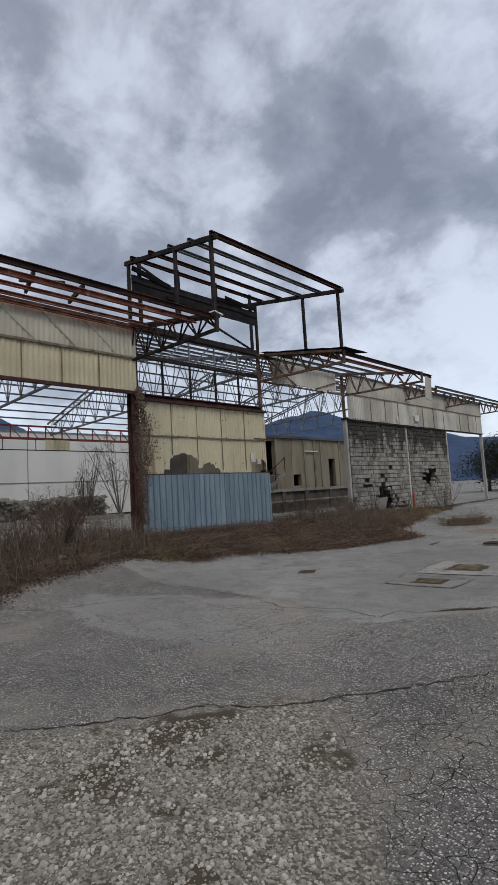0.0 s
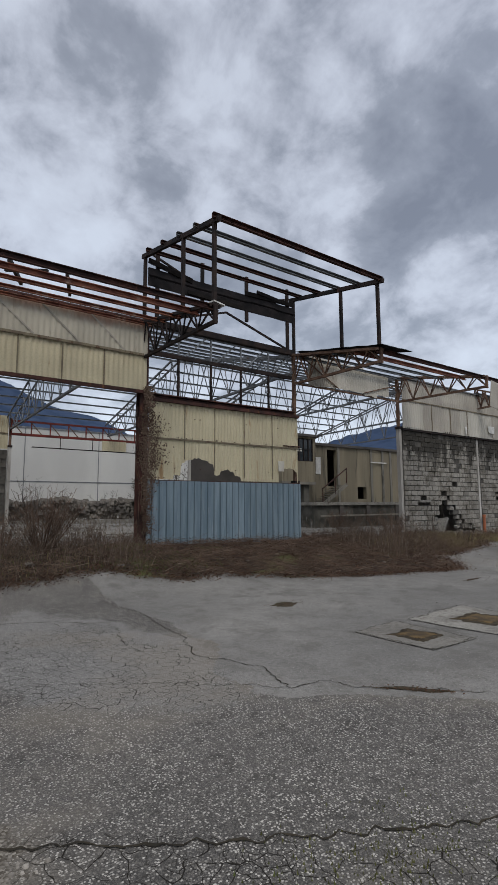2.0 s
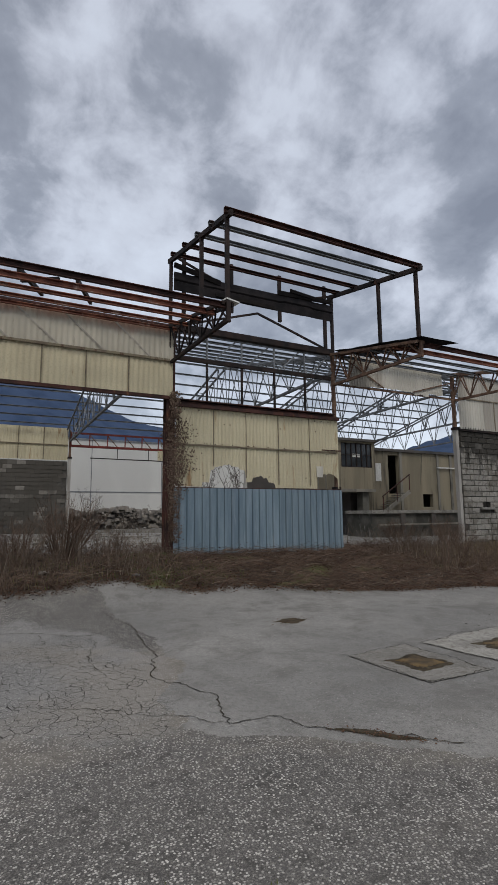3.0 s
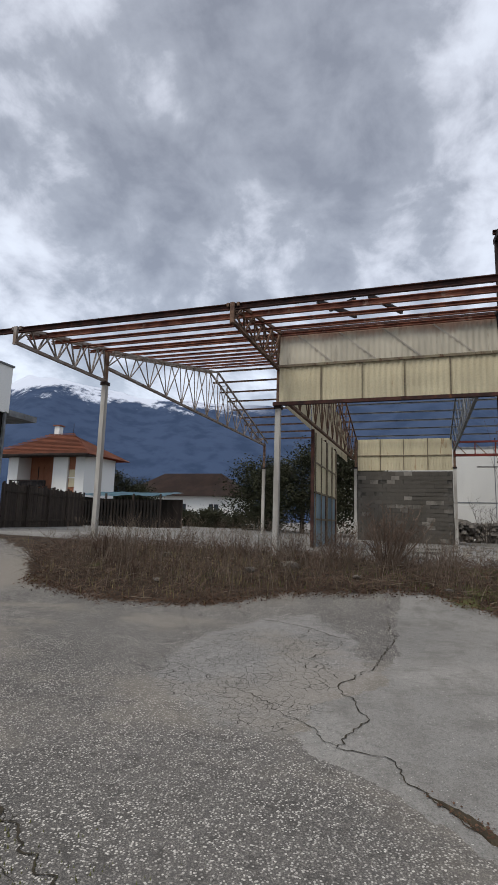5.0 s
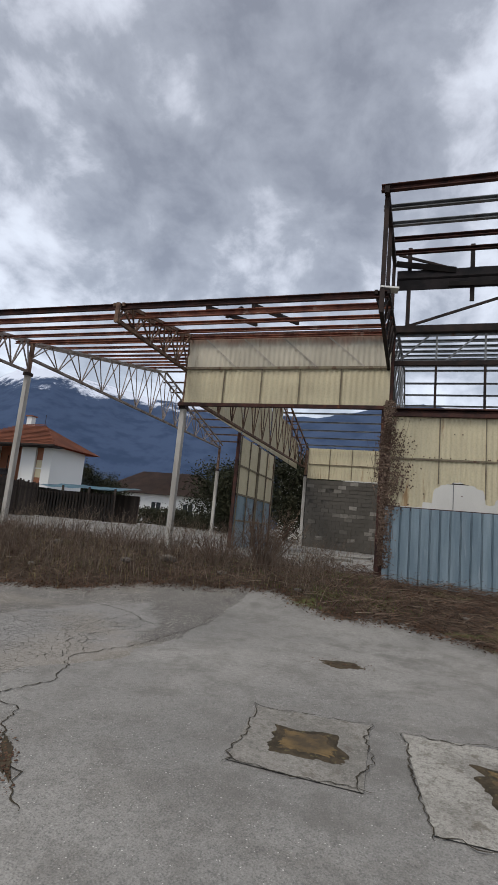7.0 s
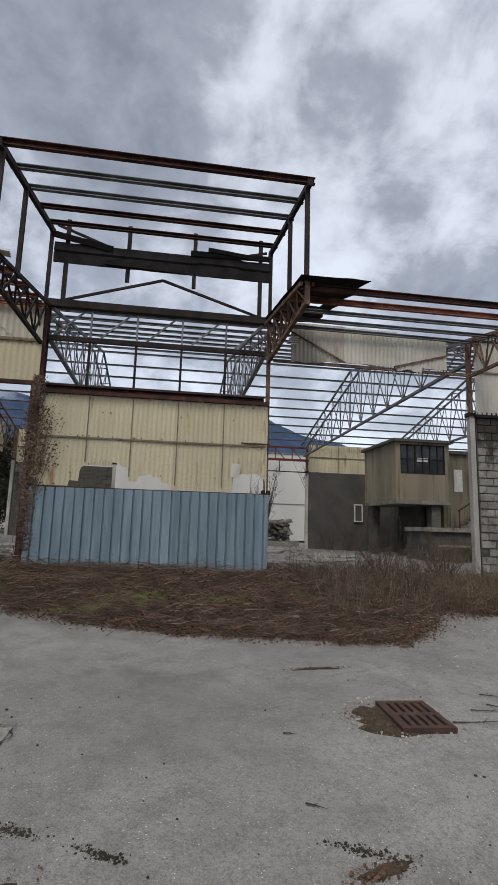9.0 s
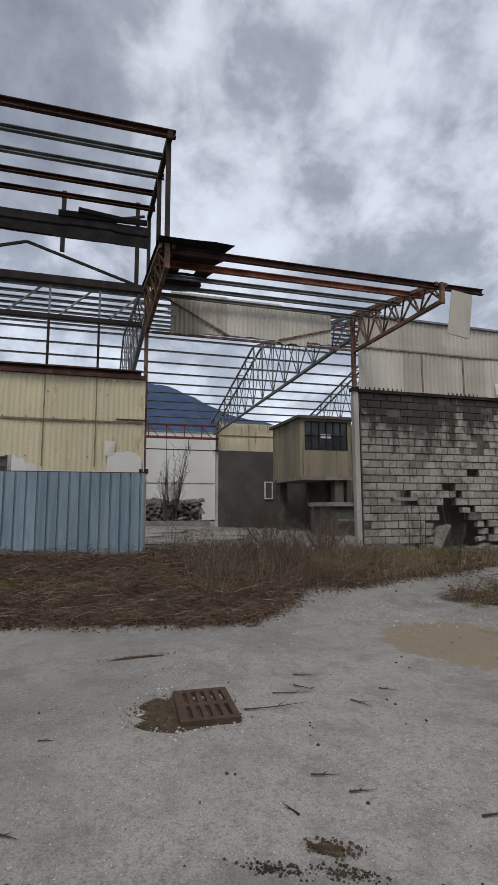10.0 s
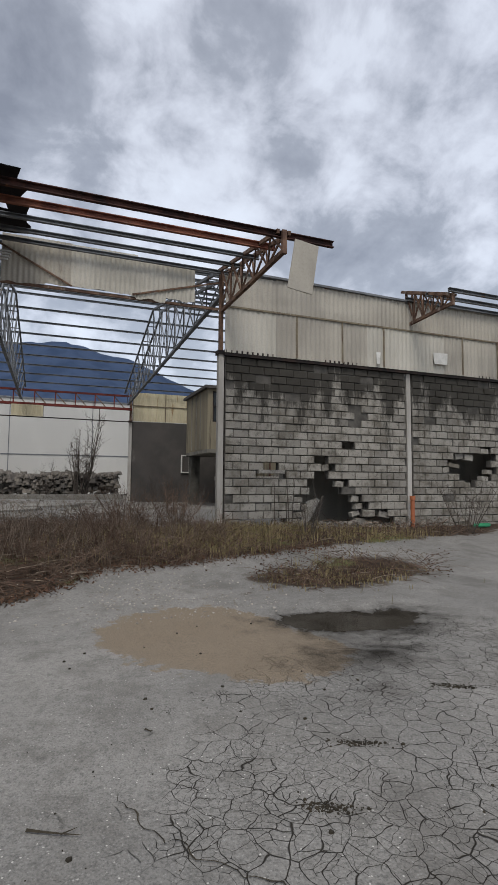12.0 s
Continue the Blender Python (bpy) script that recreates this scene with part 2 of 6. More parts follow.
M_SLABDARK = cast_slab("grey_cast_concrete", (0.22, 0.208, 0.186), (0.16, 0.152, 0.136))
M_SLAB = cast_slab("pale_cast_concrete", (0.30, 0.287, 0.256), (0.215, 0.204, 0.183))
M_RUBBLE = surface("rubble_stone", (0.30, 0.27, 0.23), (0.17, 0.155, 0.14), 1.5, 12, 0.95, vary=0.6, per="island")
M_GREEN = surface("green_plastic", (0.03, 0.30, 0.13), (0.025, 0.24, 0.11), 3, 30, 0.45)
M_PALE = surface("pale_scrap", (0.68, 0.67, 0.63), (0.55, 0.54, 0.5), 5, 40, 0.7)
M_ORANGEPIPE = surface("orange_plastic", (0.42, 0.13, 0.05), (0.34, 0.11, 0.05), 4, 40, 0.5)
M_TARP = surface("blue_green_tarpaulin", (0.10, 0.22, 0.27), (0.07, 0.15, 0.20), 1.5, 20, 0.5)


def block_material():
    k = Nodes("concrete_block")
    z = k.n("ShaderNodeSeparateXYZ")
    k.put(z.inputs[0], k.pos)
    c = k.mix(k.math("POWER", k.rnd(), 2.0), (0.33, 0.31, 0.27), (0.20, 0.187, 0.163))
    g = k.noise(70, 4, 0.6)
    c = k.mix(k.math("MULTIPLY", k.step(g, 0.4, 0.75), 0.4), c, (0.17, 0.16, 0.145))
    c = k.mix(k.math("MULTIPLY", k.step(k.noise(1.6, 7, 0.7), 0.45, 0.62), 0.7), c, (0.105, 0.092, 0.072))
    c = k.mix(k.math("MULTIPLY", k.step(k.noise(9, 6, 0.75), 0.52, 0.66), 0.6), c, (0.06, 0.054, 0.046))
    # soot and damp that came down from the eaves in ragged tongues
    s = k.math("ADD", k.noise(0.9, 8, 0.74, (1, 1.6, 0.45)), k.math("MULTIPLY", k.math("SUBTRACT", z.outputs[2], 3.2), 0.17))
    s = k.math("ADD", s, k.math("MULTIPLY", k.math("SUBTRACT", k.rnd(), 0.5), 0.03))
    c = k.mix(k.math("MULTIPLY", k.step(s, 0.47, 0.58), 0.9), c, (0.036, 0.033, 0.028))
    return k.done(c, 0.95, 0, g, 0.7, 0.01)


def far_block_material():
    k = Nodes("dark_block_with_pale_rows")
    c = k.mix(k.step(k.rnd(), 0.8, 1.0), (0.105, 0.096, 0.083), (0.27, 0.25, 0.22))
    c = k.mix(k.math("MULTIPLY", k.step(k.noise(0.8, 7, 0.7), 0.42, 0.6), 0.75), c, (0.085, 0.078, 0.066))
    return k.done(c, 0.95, 0, k.noise(40, 4, 0.6), 0.5, 0.008)



def cream_material():
    k = Nodes("cream_sheet_with_rusty_top")
    z = k.n("ShaderNodeSeparateXYZ")
    k.put(z.inputs[0], k.pos)
    c = k.mix(k.step(k.noise(1.3, 5, 0.6, (1, 1, 0.3)), 0.35, 0.65), (0.52, 0.48, 0.385), (0.40, 0.37, 0.30))
    run = k.math("ADD", z.outputs[2], k.math("MULTIPLY", k.math("SUBTRACT", k.noise(2.2, 6, 0.7, (1, 1, 0.2)), 0.5), 0.55))
    c = k.mix(k.math("MULTIPLY", k.step(run, 5.9, 6.16), 0.75), c, (0.30, 0.165, 0.12))
    c = k.mix(k.math("MULTIPLY", k.step(k.noise(4, 6, 0.65, (1, 1.5, 0.3)), 0.58, 0.68), 0.45), c, (0.26, 0.22, 0.17))
    return k.done(c, 0.65, 0, k.noise(40, 3), 0.15, 0.005)


M_CREAMTOP = cream_material()
M_BLOCK = block_material()
M_BLOCKFAR = far_block_material()
M_MORTAR = surface("dark_mortar", (0.125, 0.117, 0.104), (0.06, 0.056, 0.05), 3, 60, 1.0)


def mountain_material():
    k = Nodes("hazy_wooded_mountain_with_snow")
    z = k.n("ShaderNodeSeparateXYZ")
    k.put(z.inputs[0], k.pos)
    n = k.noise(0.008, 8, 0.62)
    # distance haze is put into the woods' base colour as blue
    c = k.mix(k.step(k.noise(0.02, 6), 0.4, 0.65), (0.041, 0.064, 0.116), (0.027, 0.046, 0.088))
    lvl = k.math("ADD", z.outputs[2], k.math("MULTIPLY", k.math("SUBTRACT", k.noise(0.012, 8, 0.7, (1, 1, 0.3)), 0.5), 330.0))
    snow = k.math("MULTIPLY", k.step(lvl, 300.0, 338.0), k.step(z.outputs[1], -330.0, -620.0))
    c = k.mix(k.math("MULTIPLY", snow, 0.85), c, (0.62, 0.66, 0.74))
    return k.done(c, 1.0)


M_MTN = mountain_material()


def ground_material():
    k = Nodes("broken_asphalt_yard")
    nz = k.noise(1.1, 6, 0.65)
    nf = k.noise(4.5, 7, 0.68)
    j = k.math("ADD", k.math("MULTIPLY", k.math("SUBTRACT", nz, 0.5), 1.2), k.math("MULTIPLY", k.math("SUBTRACT", nf, 0.5), 1.1))

    def mask(name, soft=0.12):
        return k.step(k.math("ADD", k.attr(name), j), 0.0, soft)
    patch = k.step(k.noise(0.35, 4, 0.6), 0.35, 0.65)
    # rough asphalt with pale aggregate
    st = k.voro(76, "F1")
    rc = k.voro(76, "F1", out="Color")
    rs = k.n("ShaderNodeSeparateColor")
    k.put(rs.inputs[0], rc)
    st2 = k.voro(170, "F1", out="Color")
    rs2 = k.n("ShaderNodeSeparateColor")
    k.put(rs2.inputs[0], st2)
    grain = k.noise(95, 3, 0.7)
    asp = k.mix(patch, (0.10, 0.094, 0.088), (0.066, 0.063, 0.06))
    asp = k.mix(k.math("MULTIPLY", k.step(rs2.outputs[1], 0.35, 0.9), 0.55), asp, (0.23, 0.215, 0.19))
    asp = k.mix(k.math("MULTIPLY", k.step(grain, 0.5, 0.68), 0.6), asp, (0.035, 0.032, 0.029))
    asp = k.mix(k.math("MULTIPLY", k.step(k.noise(7, 6, 0.7), 0.5, 0.66), 0.6), asp, (0.05, 0.047, 0.043))
    # separate pale stones of two sizes
    bare = k.math("ADD", 0.55, k.math("MULTIPLY", k.step(k.noise(1.7, 6, 0.7), 0.38, 0.64), 0.45))
    lone = k.math("MULTIPLY", k.step(rs.outputs[0], 0.45, 0.9), k.step(st, 0.52, 0.36))
    asp = k.mix(k.math("MULTIPLY", lone, bare), asp, (0.50, 0.475, 0.43))
    bst = k.voro(62, "F1")
    bsc = k.n("ShaderNodeSeparateColor")
    k.put(bsc.inputs[0], k.voro(62, "F1", out="Color"))
    lone2 = k.math("MULTIPLY", k.step(bsc.outputs[0], 0.86, 0.99), k.step(bst, 0.40, 0.28))
    asp = k.mix(k.math("MULTIPLY", lone2, 0.9), asp, (0.55, 0.525, 0.475))
    asp = k.mix(k.math("MULTIPLY", mask("worn", 0.3), 0.5), asp, (0.255, 0.25, 0.238))
    worn = k.step(k.noise(0.55, 5, 0.6, (1, 0.6, 1)), 0.48, 0.62)
    asp = k.mix(k.math("MULTIPLY", worn, 0.45), asp, (0.23, 0.205, 0.17))
    # smoother pale apron
    con = k.mix(patch, (0.262, 0.252, 0.232), (0.182, 0.176, 0.164))
    con = k.mix(k.math("MULTIPLY", k.step(k.noise(3.2, 6, 0.65), 0.42, 0.66), 0.45), con, (0.115, 0.106, 0.094))
    con = k.mix(k.math("MULTIPLY", k.step(k.noise(30, 5, 0.75), 0.45, 0.68), 0.6), con, (0.105, 0.102, 0.095))
    con = k.mix(k.math("MULTIPLY", k.step(grain, 0.5, 0.66), 0.55), con, (0.078, 0.077, 0.074))
    con = k.mix(k.math("MULTIPLY", k.step(grain, 0.44, 0.3), 0.4), con, (0.37, 0.365, 0.35))
    con = k.mix(k.math("MULTIPLY", k.step(rs.outputs[0], 0.955, 0.975), k.math("MULTIPLY", k.step(st, 0.36, 0.24), 0.7)), con, (0.55, 0.53, 0.49))
    con = k.mix(k.math("MULTIPLY", k.step(k.noise(0.8, 5, 0.6), 0.54, 0.68), 0.5), con, (0.118, 0.112, 0.103))
    col = k.mix(mask("apron", 0.05), asp, con)
    # old worn gravel
    gv = k.voro(75, "F1", out="Color")
    gs = k.n("ShaderNodeSeparateColor")
    k.put(gs.inputs[0], gv)
    grv = k.mix(k.math("POWER", gs.outputs[0], 1.8), (0.075, 0.064, 0.05), (0.31, 0.285, 0.245))
    grv = k.mix(k.step(k.noise(1.6, 6, 0.7), 0.53, 0.6), grv, (0.06, 0.05, 0.034))
    gm = mask("gravel", 0.25)
    col = k.mix(gm, col, grv)
    # crazing
    wob = k.n("ShaderNodeVectorMath")
    wob.operation = "ADD"
    nn = k.n("ShaderNodeTexNoise")
    nn.inputs["Scale"].default_value = 5.0
    k.put(nn.inputs["Vector"], k.pos)
    sc = k.n("ShaderNodeVectorMath")
    sc.operation = "SCALE"
    sc.inputs["Scale"].default_value = 0.16
    k.put(sc.inputs[0], nn.outputs["Color"])
    k.put(wob.inputs[0], k.pos)
    k.put(wob.inputs[1], sc.outputs[0])
    flat = k.n("ShaderNodeVectorMath")
    flat.operation = "MULTIPLY"
    flat.inputs[1].default_value = (1, 1, 0)
    k.put(flat.inputs[0], wob.outputs[0])
    wv = flat.outputs[0]
    ed = k.math("MINIMUM", k.voro(8.5, "DISTANCE_TO_EDGE", wv), k.math("ADD", k.voro(19, "DISTANCE_TO_EDGE", wv), k.step(nz, 0.50, 0.40)))
    cz = k.math("MULTIPLY", k.step(ed, k.math("ADD", k.math("MULTIPLY", k.step(nf, 0.35, 0.7), 0.034), 0.011), 0.006), k.math("MULTIPLY", mask("craze", 0.3), k.math("SUBTRACT", 1.0, gm)))
    crack = cz
    col = k.mix(k.math("MULTIPLY", crack, 0.95), col, (0.02, 0.017, 0.013))
    # wind-blown sand, damp, soil
    sand = mask("sand", 0.1)
    col = k.mix(k.math("MULTIPLY", sand, 0.9), col, k.mix(k.step(grain, 0.35, 0.65), (0.235, 0.185, 0.13), (0.13, 0.105, 0.077)))
    # near-black for damp mud, with the dark wall's reflection put into the colour
    wet = mask("wet", 0.8)
    col = k.mix(k.math("MULTIPLY", wet, 0.95), col, (0.016, 0.014, 0.011))
    soil = mask("soil", 0.3)
    so = k.mix(k.step(nf, 0.35, 0.65), (0.026, 0.018, 0.013), (0.065, 0.046, 0.032))
    so = k.mix(k.step(k.noise(0.7, 4), 0.58, 0.68), so, (0.085, 0.09, 0.035))
    col = k.mix(soil, col, so)
    pool = mask("pool", 0.25)
    rough = k.math("SUBTRACT", 0.93, k.math("MULTIPLY", pool, 0.83))
    col = k.mix(pool, col, (0.02, 0.017, 0.013))
    hgt = k.math("ADD", k.math("MULTIPLY", k.math("SUBTRACT", 1.0, st), 0.5), k.math("MULTIPLY", k.noise(60, 3), 0.5))
    hgt = k.math("SUBTRACT", hgt, k.math("MULTIPLY", crack, 2.0))
    hgt = k.math("MULTIPLY", hgt, k.math("SUBTRACT", 1.0, pool))
    k.done(col, rough, 0, hgt, 0.7, 0.010)
    k.put(k.b.inputs["Specular IOR Level"], k.math("ADD", 0.12, k.math("MULTIPLY", pool, 0.36)))
    return k.mat


M_GROUND = ground_material()

# ---- mesh helpers ----
def link_mesh(name, bm, material, parent=None, label="", smooth=False):
    me = bpy.data.meshes.new(name)
    bm.normal_update()
    if smooth:
        for f in bm.faces:
            f.smooth = True
    bm.to_mesh(me)
    bm.free()
    me.materials.append(material)
    ob = new(name, me)
    if parent is not None:
        ob.parent = parent
    if label:
        ob["label"] = label
    return ob


def part(name, bm, material, parent, label="", smooth=False):
    return link_mesh(name, bm, material, parent, label, smooth)


def thing(name, at, label, category, group="", kind="", turn=0.0):
    ob = new(name)
    ob.empty_display_size = 0.2
    ob.matrix_basis = pose(*at, 0, 0, turn)
    return tagged(ob, label, category, group, kind)


def beam(p, q, w, h, bm=None, bevel=0.0):
    """A bar from p to q: w across, h along the upright side."""
    bm = bm or bmesh.new()
    p, q = Vector(p), Vector(q)
    d = (q - p).normalized()
    up = Vector((0, 0, 1)) if abs(d.z) < 0.95 else Vector((1, 0, 0))
    s = d.cross(up).normalized()
    u = s.cross(d).normalized()
    vs = [bm.verts.new(c + s * (a * w / 2) + u * (b * h / 2)) for c in (p, q) for a, b in ((-1, -1), (1, -1), (1, 1), (-1, 1))]
    for f in ((3, 2, 1, 0), (4, 5, 6, 7), (0, 1, 5, 4), (1, 2, 6, 5), (2, 3, 7, 6), (3, 0, 4, 7)):
        bm.faces.new([vs[i] for i in f])
    return bm


def channel(p, q, w, h, t=0.012):
    """A C-profile bar, as purlins have."""
    bm = bmesh.new()
    p, q = Vector(p), Vector(q)
    d = (q - p).normalized()
    s = d.cross(Vector((0, 0, 1))).normalized()
    a, b = w / 2, h / 2
    prof = ((-a, -b), (a, -b), (a, -b + t), (-a + t, -b + t), (-a + t, b - t), (a, b - t), (a, b), (-a, b))
    ends = [[bm.verts.new(e + s * u + Vector((0, 0, v))) for u, v in prof] for e in (p, q)]
    for k in range(8):
        bm.faces.new((ends[0][k], ends[0][(k + 1) % 8], ends[1][(k + 1) % 8], ends[1][k]))
    bm.faces.new(ends[0][::-1])
    bm.faces.new(ends[1])
    bmesh.ops.recalc_face_normals(bm, faces=bm.faces)
    return bm


def box(x0, x1, y0, y1, z0, z1, bm=None):
    return beam(((x0 + x1) / 2, y0, (z0 + z1) / 2), ((x0 + x1) / 2, y1, (z0 + z1) / 2), x1 - x0, z1 - z0, bm)


def prism(points, z0, z1, bm=None):
    """An upright prism over a flat outline."""
    bm = bm or bmesh.new()
    lo = [bm.verts.new((x, y, z0)) for x, y in points]
    hi = [bm.verts.new((x, y, z1)) for x, y in points]
    n = len(points)
    bm.faces.new(hi)
    bm.faces.new(lo[::-1])
    for i in range(n):
        bm.faces.new((lo[i], lo[(i + 1) % n], hi[(i + 1) % n], hi[i]))
    bmesh.ops.recalc_face_normals(bm, faces=bm.faces)
    return bm


def smooth01(a):
    a = min(max(a, 0.0), 1.0)
    return a * a * (3 - 2 * a)


def ground_z(x, y):
    """The yard lies level and climbs in a bank to the floor of the hall."""
    return 0.18 + (0.72 - 0.021 * min(max(y, -8), 22)) * smooth01((-7.0 - x) / 4.2)


def corrugated(y0, y1, z0, z1, x, pitch=0.125, depth=0.018, thick=0.004, ragged=None, square=False, steps=6, low=None):
    """An upright corrugated sheet in the plane x. ragged(y): how much is broken off its lower edge."""
    n = max(2, int((y1 - y0) / pitch * steps))
    bm = bmesh.new()
    rows = []
    nz = 5
    for i in range(n + 1):
        y = y0 + (y1 - y0) * i / n
        ph = (y / pitch) % 1.0
        if square:
            w = -0.5 if ph < 0.16 else 0.5
        else:
            w = 0.5 * math.sin(2 * math.pi * ph)
        b = z0 + (ragged(y) if ragged else 0)
        rows.append([(x + w * depth + 0.012 * noise.noise((0, y * 0.8, j * 0.9 + z0)), y, b + (z1 - b) * j / (nz - 1)) for j in range(nz)])
    fr = [[bm.verts.new(p) for p in r] for r in rows]
    bk = [[bm.verts.new((p[0] - thick, p[1], p[2])) for p in r] for r in rows]
    for i in range(n):
        for j in range(nz - 1):
            bm.faces.new((fr[i][j], fr[i + 1][j], fr[i + 1][j + 1], fr[i][j + 1]))
            bm.faces.new((bk[i][j + 1], bk[i + 1][j + 1], bk[i + 1][j], bk[i][j]))
        bm.faces.new((fr[i][0], bk[i][0], bk[i + 1][0], fr[i + 1][0]))
        bm.faces.new((fr[i][-1], fr[i + 1][-1], bk[i + 1][-1], bk[i][-1]))
    return bm

# ---- ground ----
FX = -11.35                       # line of the facade
BAYS = (-2.5, 2.5, 7.5, 12.5, 17.5, 22.55, 27.1, 32.3)
EDGE_Y = (-60, -8, -3, -1.8, 0.5, 2.2, 3.5, 5.8, 6.7, 8.0, 9.4, 11.4, 13.5, 14.2, 14.8, 16.0, 17.2, 19.0, 22.0, 26.0, 60)
EDGE_X = (-12, -12, -9.5, -8.1, -7.3, -7.5, -8.4, -9.0, -8.3, -8.2, -7.6, -6.85, -6.5, -7.2, -8.0, -8.2, -8.5, -8.9, -9.5, -10.3, -12)


def blob(x, y, cx, cy, rx, ry, turn=0.0):
    c, s = math.cos(radians(turn)), math.sin(radians(turn))
    u, v = (x - cx) * c + (y - cy) * s, -(x - cx) * s + (y - cy) * c
    return 1.0 - math.hypot(u / rx, v / ry)


def soil_at(x, y):
    edge = float(np.interp(y, EDGE_Y, EDGE_X))
    inner = -12.2 if y < 16 else -11.4
    a = min((edge - x) * 1.2, (x - inner) * 0.9)
    a = max(a, 0.8 * blob(x, y, -7.2, 18.2, 0.9, 1.9, 20))
    return max(-2.0, min(2.0, a))


def build_ground():
    def lines(lo, hi, step, far):
        mid = list(np.arange(lo, hi, step))
        out_hi = [hi]
        while out_hi[-1] < far:
            out_hi.append(out_hi[-1] + max(step, (out_hi[-1] - hi) * 0.35 + step))
        out_lo = [lo]
        while out_lo[-1] > -far:
            out_lo.append(out_lo[-1] - max(step, (lo - out_lo[-1]) * 0.35 + step))
        return out_lo[:0:-1] + mid + out_hi
    xs, ys = lines(-13, 2.5, 0.11, 4000), lines(-3, 21, 0.11, 4000)
    verts, attrs = [], {k: [] for k in ("apron", "gravel", "craze", "worn", "sand", "wet", "pool", "soil")}
    for y in ys:
        for x in xs:
            near = max(abs(x + 6), abs(y - 9)) < 60
            so = soil_at(x, y) if near else -2
            z = ground_z(x, y)
            if near:
                z += 0.018 * noise.noise((x * 0.7, y * 0.7, 0)) + 0.007 * noise.noise((x * 3, y * 3, 5))
                z += 0.05 * smooth01(so) * noise.noise((x * 2.3, y * 2.3, 9))
            z += -0.05 * smooth01(blob(x, y, -4.9, 16.8, 0.9, 1.0) * 2)
            verts.append((x, y, z))
            ap = (y - (5.4 + max(0.0, x + 2.8) * 1.0 - 0.5 * smooth01((x + 4.6) / 0.8) * smooth01((-2.6 - x) / 0.5))) * 3.0
            if x < FX - 0.3:
                ap = 2.0
            attrs["apron"].append(max(-2, min(2, ap)))
            line = (1.29 + (x + 3.65) * 1.33 - y) * 1.6
            g = min(line, blob(x, y, -1.9, 1.3, 1.9, 1.5) * 2.4 + 0.3, -((x + 2.0) * 0.76 + (y - 2.9) * 0.65) * 1.8)
            attrs["gravel"].append(max(-2, min(2, g)))
            c = max(min(line * 1.2, 2 * blob(x, y, -0.5, 2.7, 2.0, 2.6)), 2.0 * blob(x, y, -1.7, 17.6, 3.1, 3.5, -15), 1.1 * blob(x, y, -5.0, 4.1, 2.0, 1.0, 8))
            attrs["craze"].append(max(-2, min(2, c)))
            old = blob(x, y, -5.3, 4.15, 2.3, 1.15, 8)
            attrs["worn"].append(max(-2, 1.6 * old))
            attrs["sand"].append(max(-2, 1.3 * blob(x, y, -4.85, 15.5, 1.2, 0.9, 35)))
            attrs["wet"].append(max(-2, max(1.0 * blob(x, y, -5.0, 16.9, 0.75, 1.25, -12), 0.8 * blob(x, y, -4.0, 16.5, 0.8, 1.0) - 0.12)))
            attrs["pool"].append(max(-2, 1.6 * blob(x, y, -5.1, 16.9, 0.5, 1.0, -12) - 0.25))
            attrs["soil"].append(so)
    nx = len(xs)
    faces = [(j * nx + i, j * nx + i + 1, (j + 1) * nx + i + 1, (j + 1) * nx + i) for j in range(len(ys) - 1) for i in range(nx - 1)]
    me = bpy.data.meshes.new("ground")
    me.from_pydata(verts, [], faces)
    me.polygons.foreach_set("use_smooth", [True] * len(faces))
    for k, v in attrs.items():
        me.attributes.new(k, "FLOAT", "POINT").data.foreach_set("value", v)
    me.materials.append(M_GROUND)
    tagged(new("ground", me), "cracked grey asphalt yard with gravel, sand and dead weeds", "ground", kind="structure")


build_ground()


# ---- mountains ----
def build_mountains():
    az = (0, 60, 100, 108, 116, 122, 127, 131, 137, 150, 156, 160, 165, 171, 179, 186, 193, 201, 209, 216, 220, 222.5, 226, 235, 260, 300, 360)
    el = (3, 3, 3.6, 4.3, 5.4, 7.4, 8.6, 7.6, 6.0, 6.0, 7.0, 9.0, 10.4, 12.7, 14.6, 13.6, 12.8, 12.9, 13.0, 13.6, 14.3, 14.2, 12.0, 8.5, 5, 3, 3)
    prof = ((0.55, 0.0), (0.62, 0.12), (0.70, 0.33), (0.78, 0.52), (0.86, 0.70), (0.93, 0.86), (0.97, 0.95), (1.0, 1.0), (1.06, 0.8), (1.2, 0.2))
    verts, faces, n, m = [], [], 720, len(prof)
    for i in range(n):
        a = 360.0 * i / n
        top = 1500 * math.tan(radians(float(np.interp(a, az, el))))
        for r, f in prof:
            d = 1500 * r
            x, y = d * math.cos(radians(a)), d * math.sin(radians(a))
            w = noise.fractal((x * 0.006, y * 0.006, 0.3), 1.0, 2.0, 5) * 30 * (f if f < 0.9 else 0.4)
            verts.append((x, y + 7, top * f + w + noise.noise((x * 0.02, y * 0.02, 1)) * 7 * f - (12 if f == 0 else 0)))
    for i in range(n):
        for j in range(m - 1):
            a, b = i * m + j, ((i + 1) % n) * m + j
            faces.append((a, a + 1, b + 1, b))
    me = bpy.data.meshes.new("backdrop")
    me.from_pydata(verts, [], faces)
    me.polygons.foreach_set("use_smooth", [True] * len(faces))
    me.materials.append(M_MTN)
    tagged(new("backdrop", me), "wooded mountain range tinted blue for haze, with snow on its summit", "mountain", kind="structure")


build_mountains()

# ---- steel frame of the hall ----
TIP_X, TIP_Z, EAVE_Z, APEX_X, APEX_Z, FAR_X, FAR_Z = -7.95, 5.62, 6.26, -19.2, 7.95, -27.0, 6.1


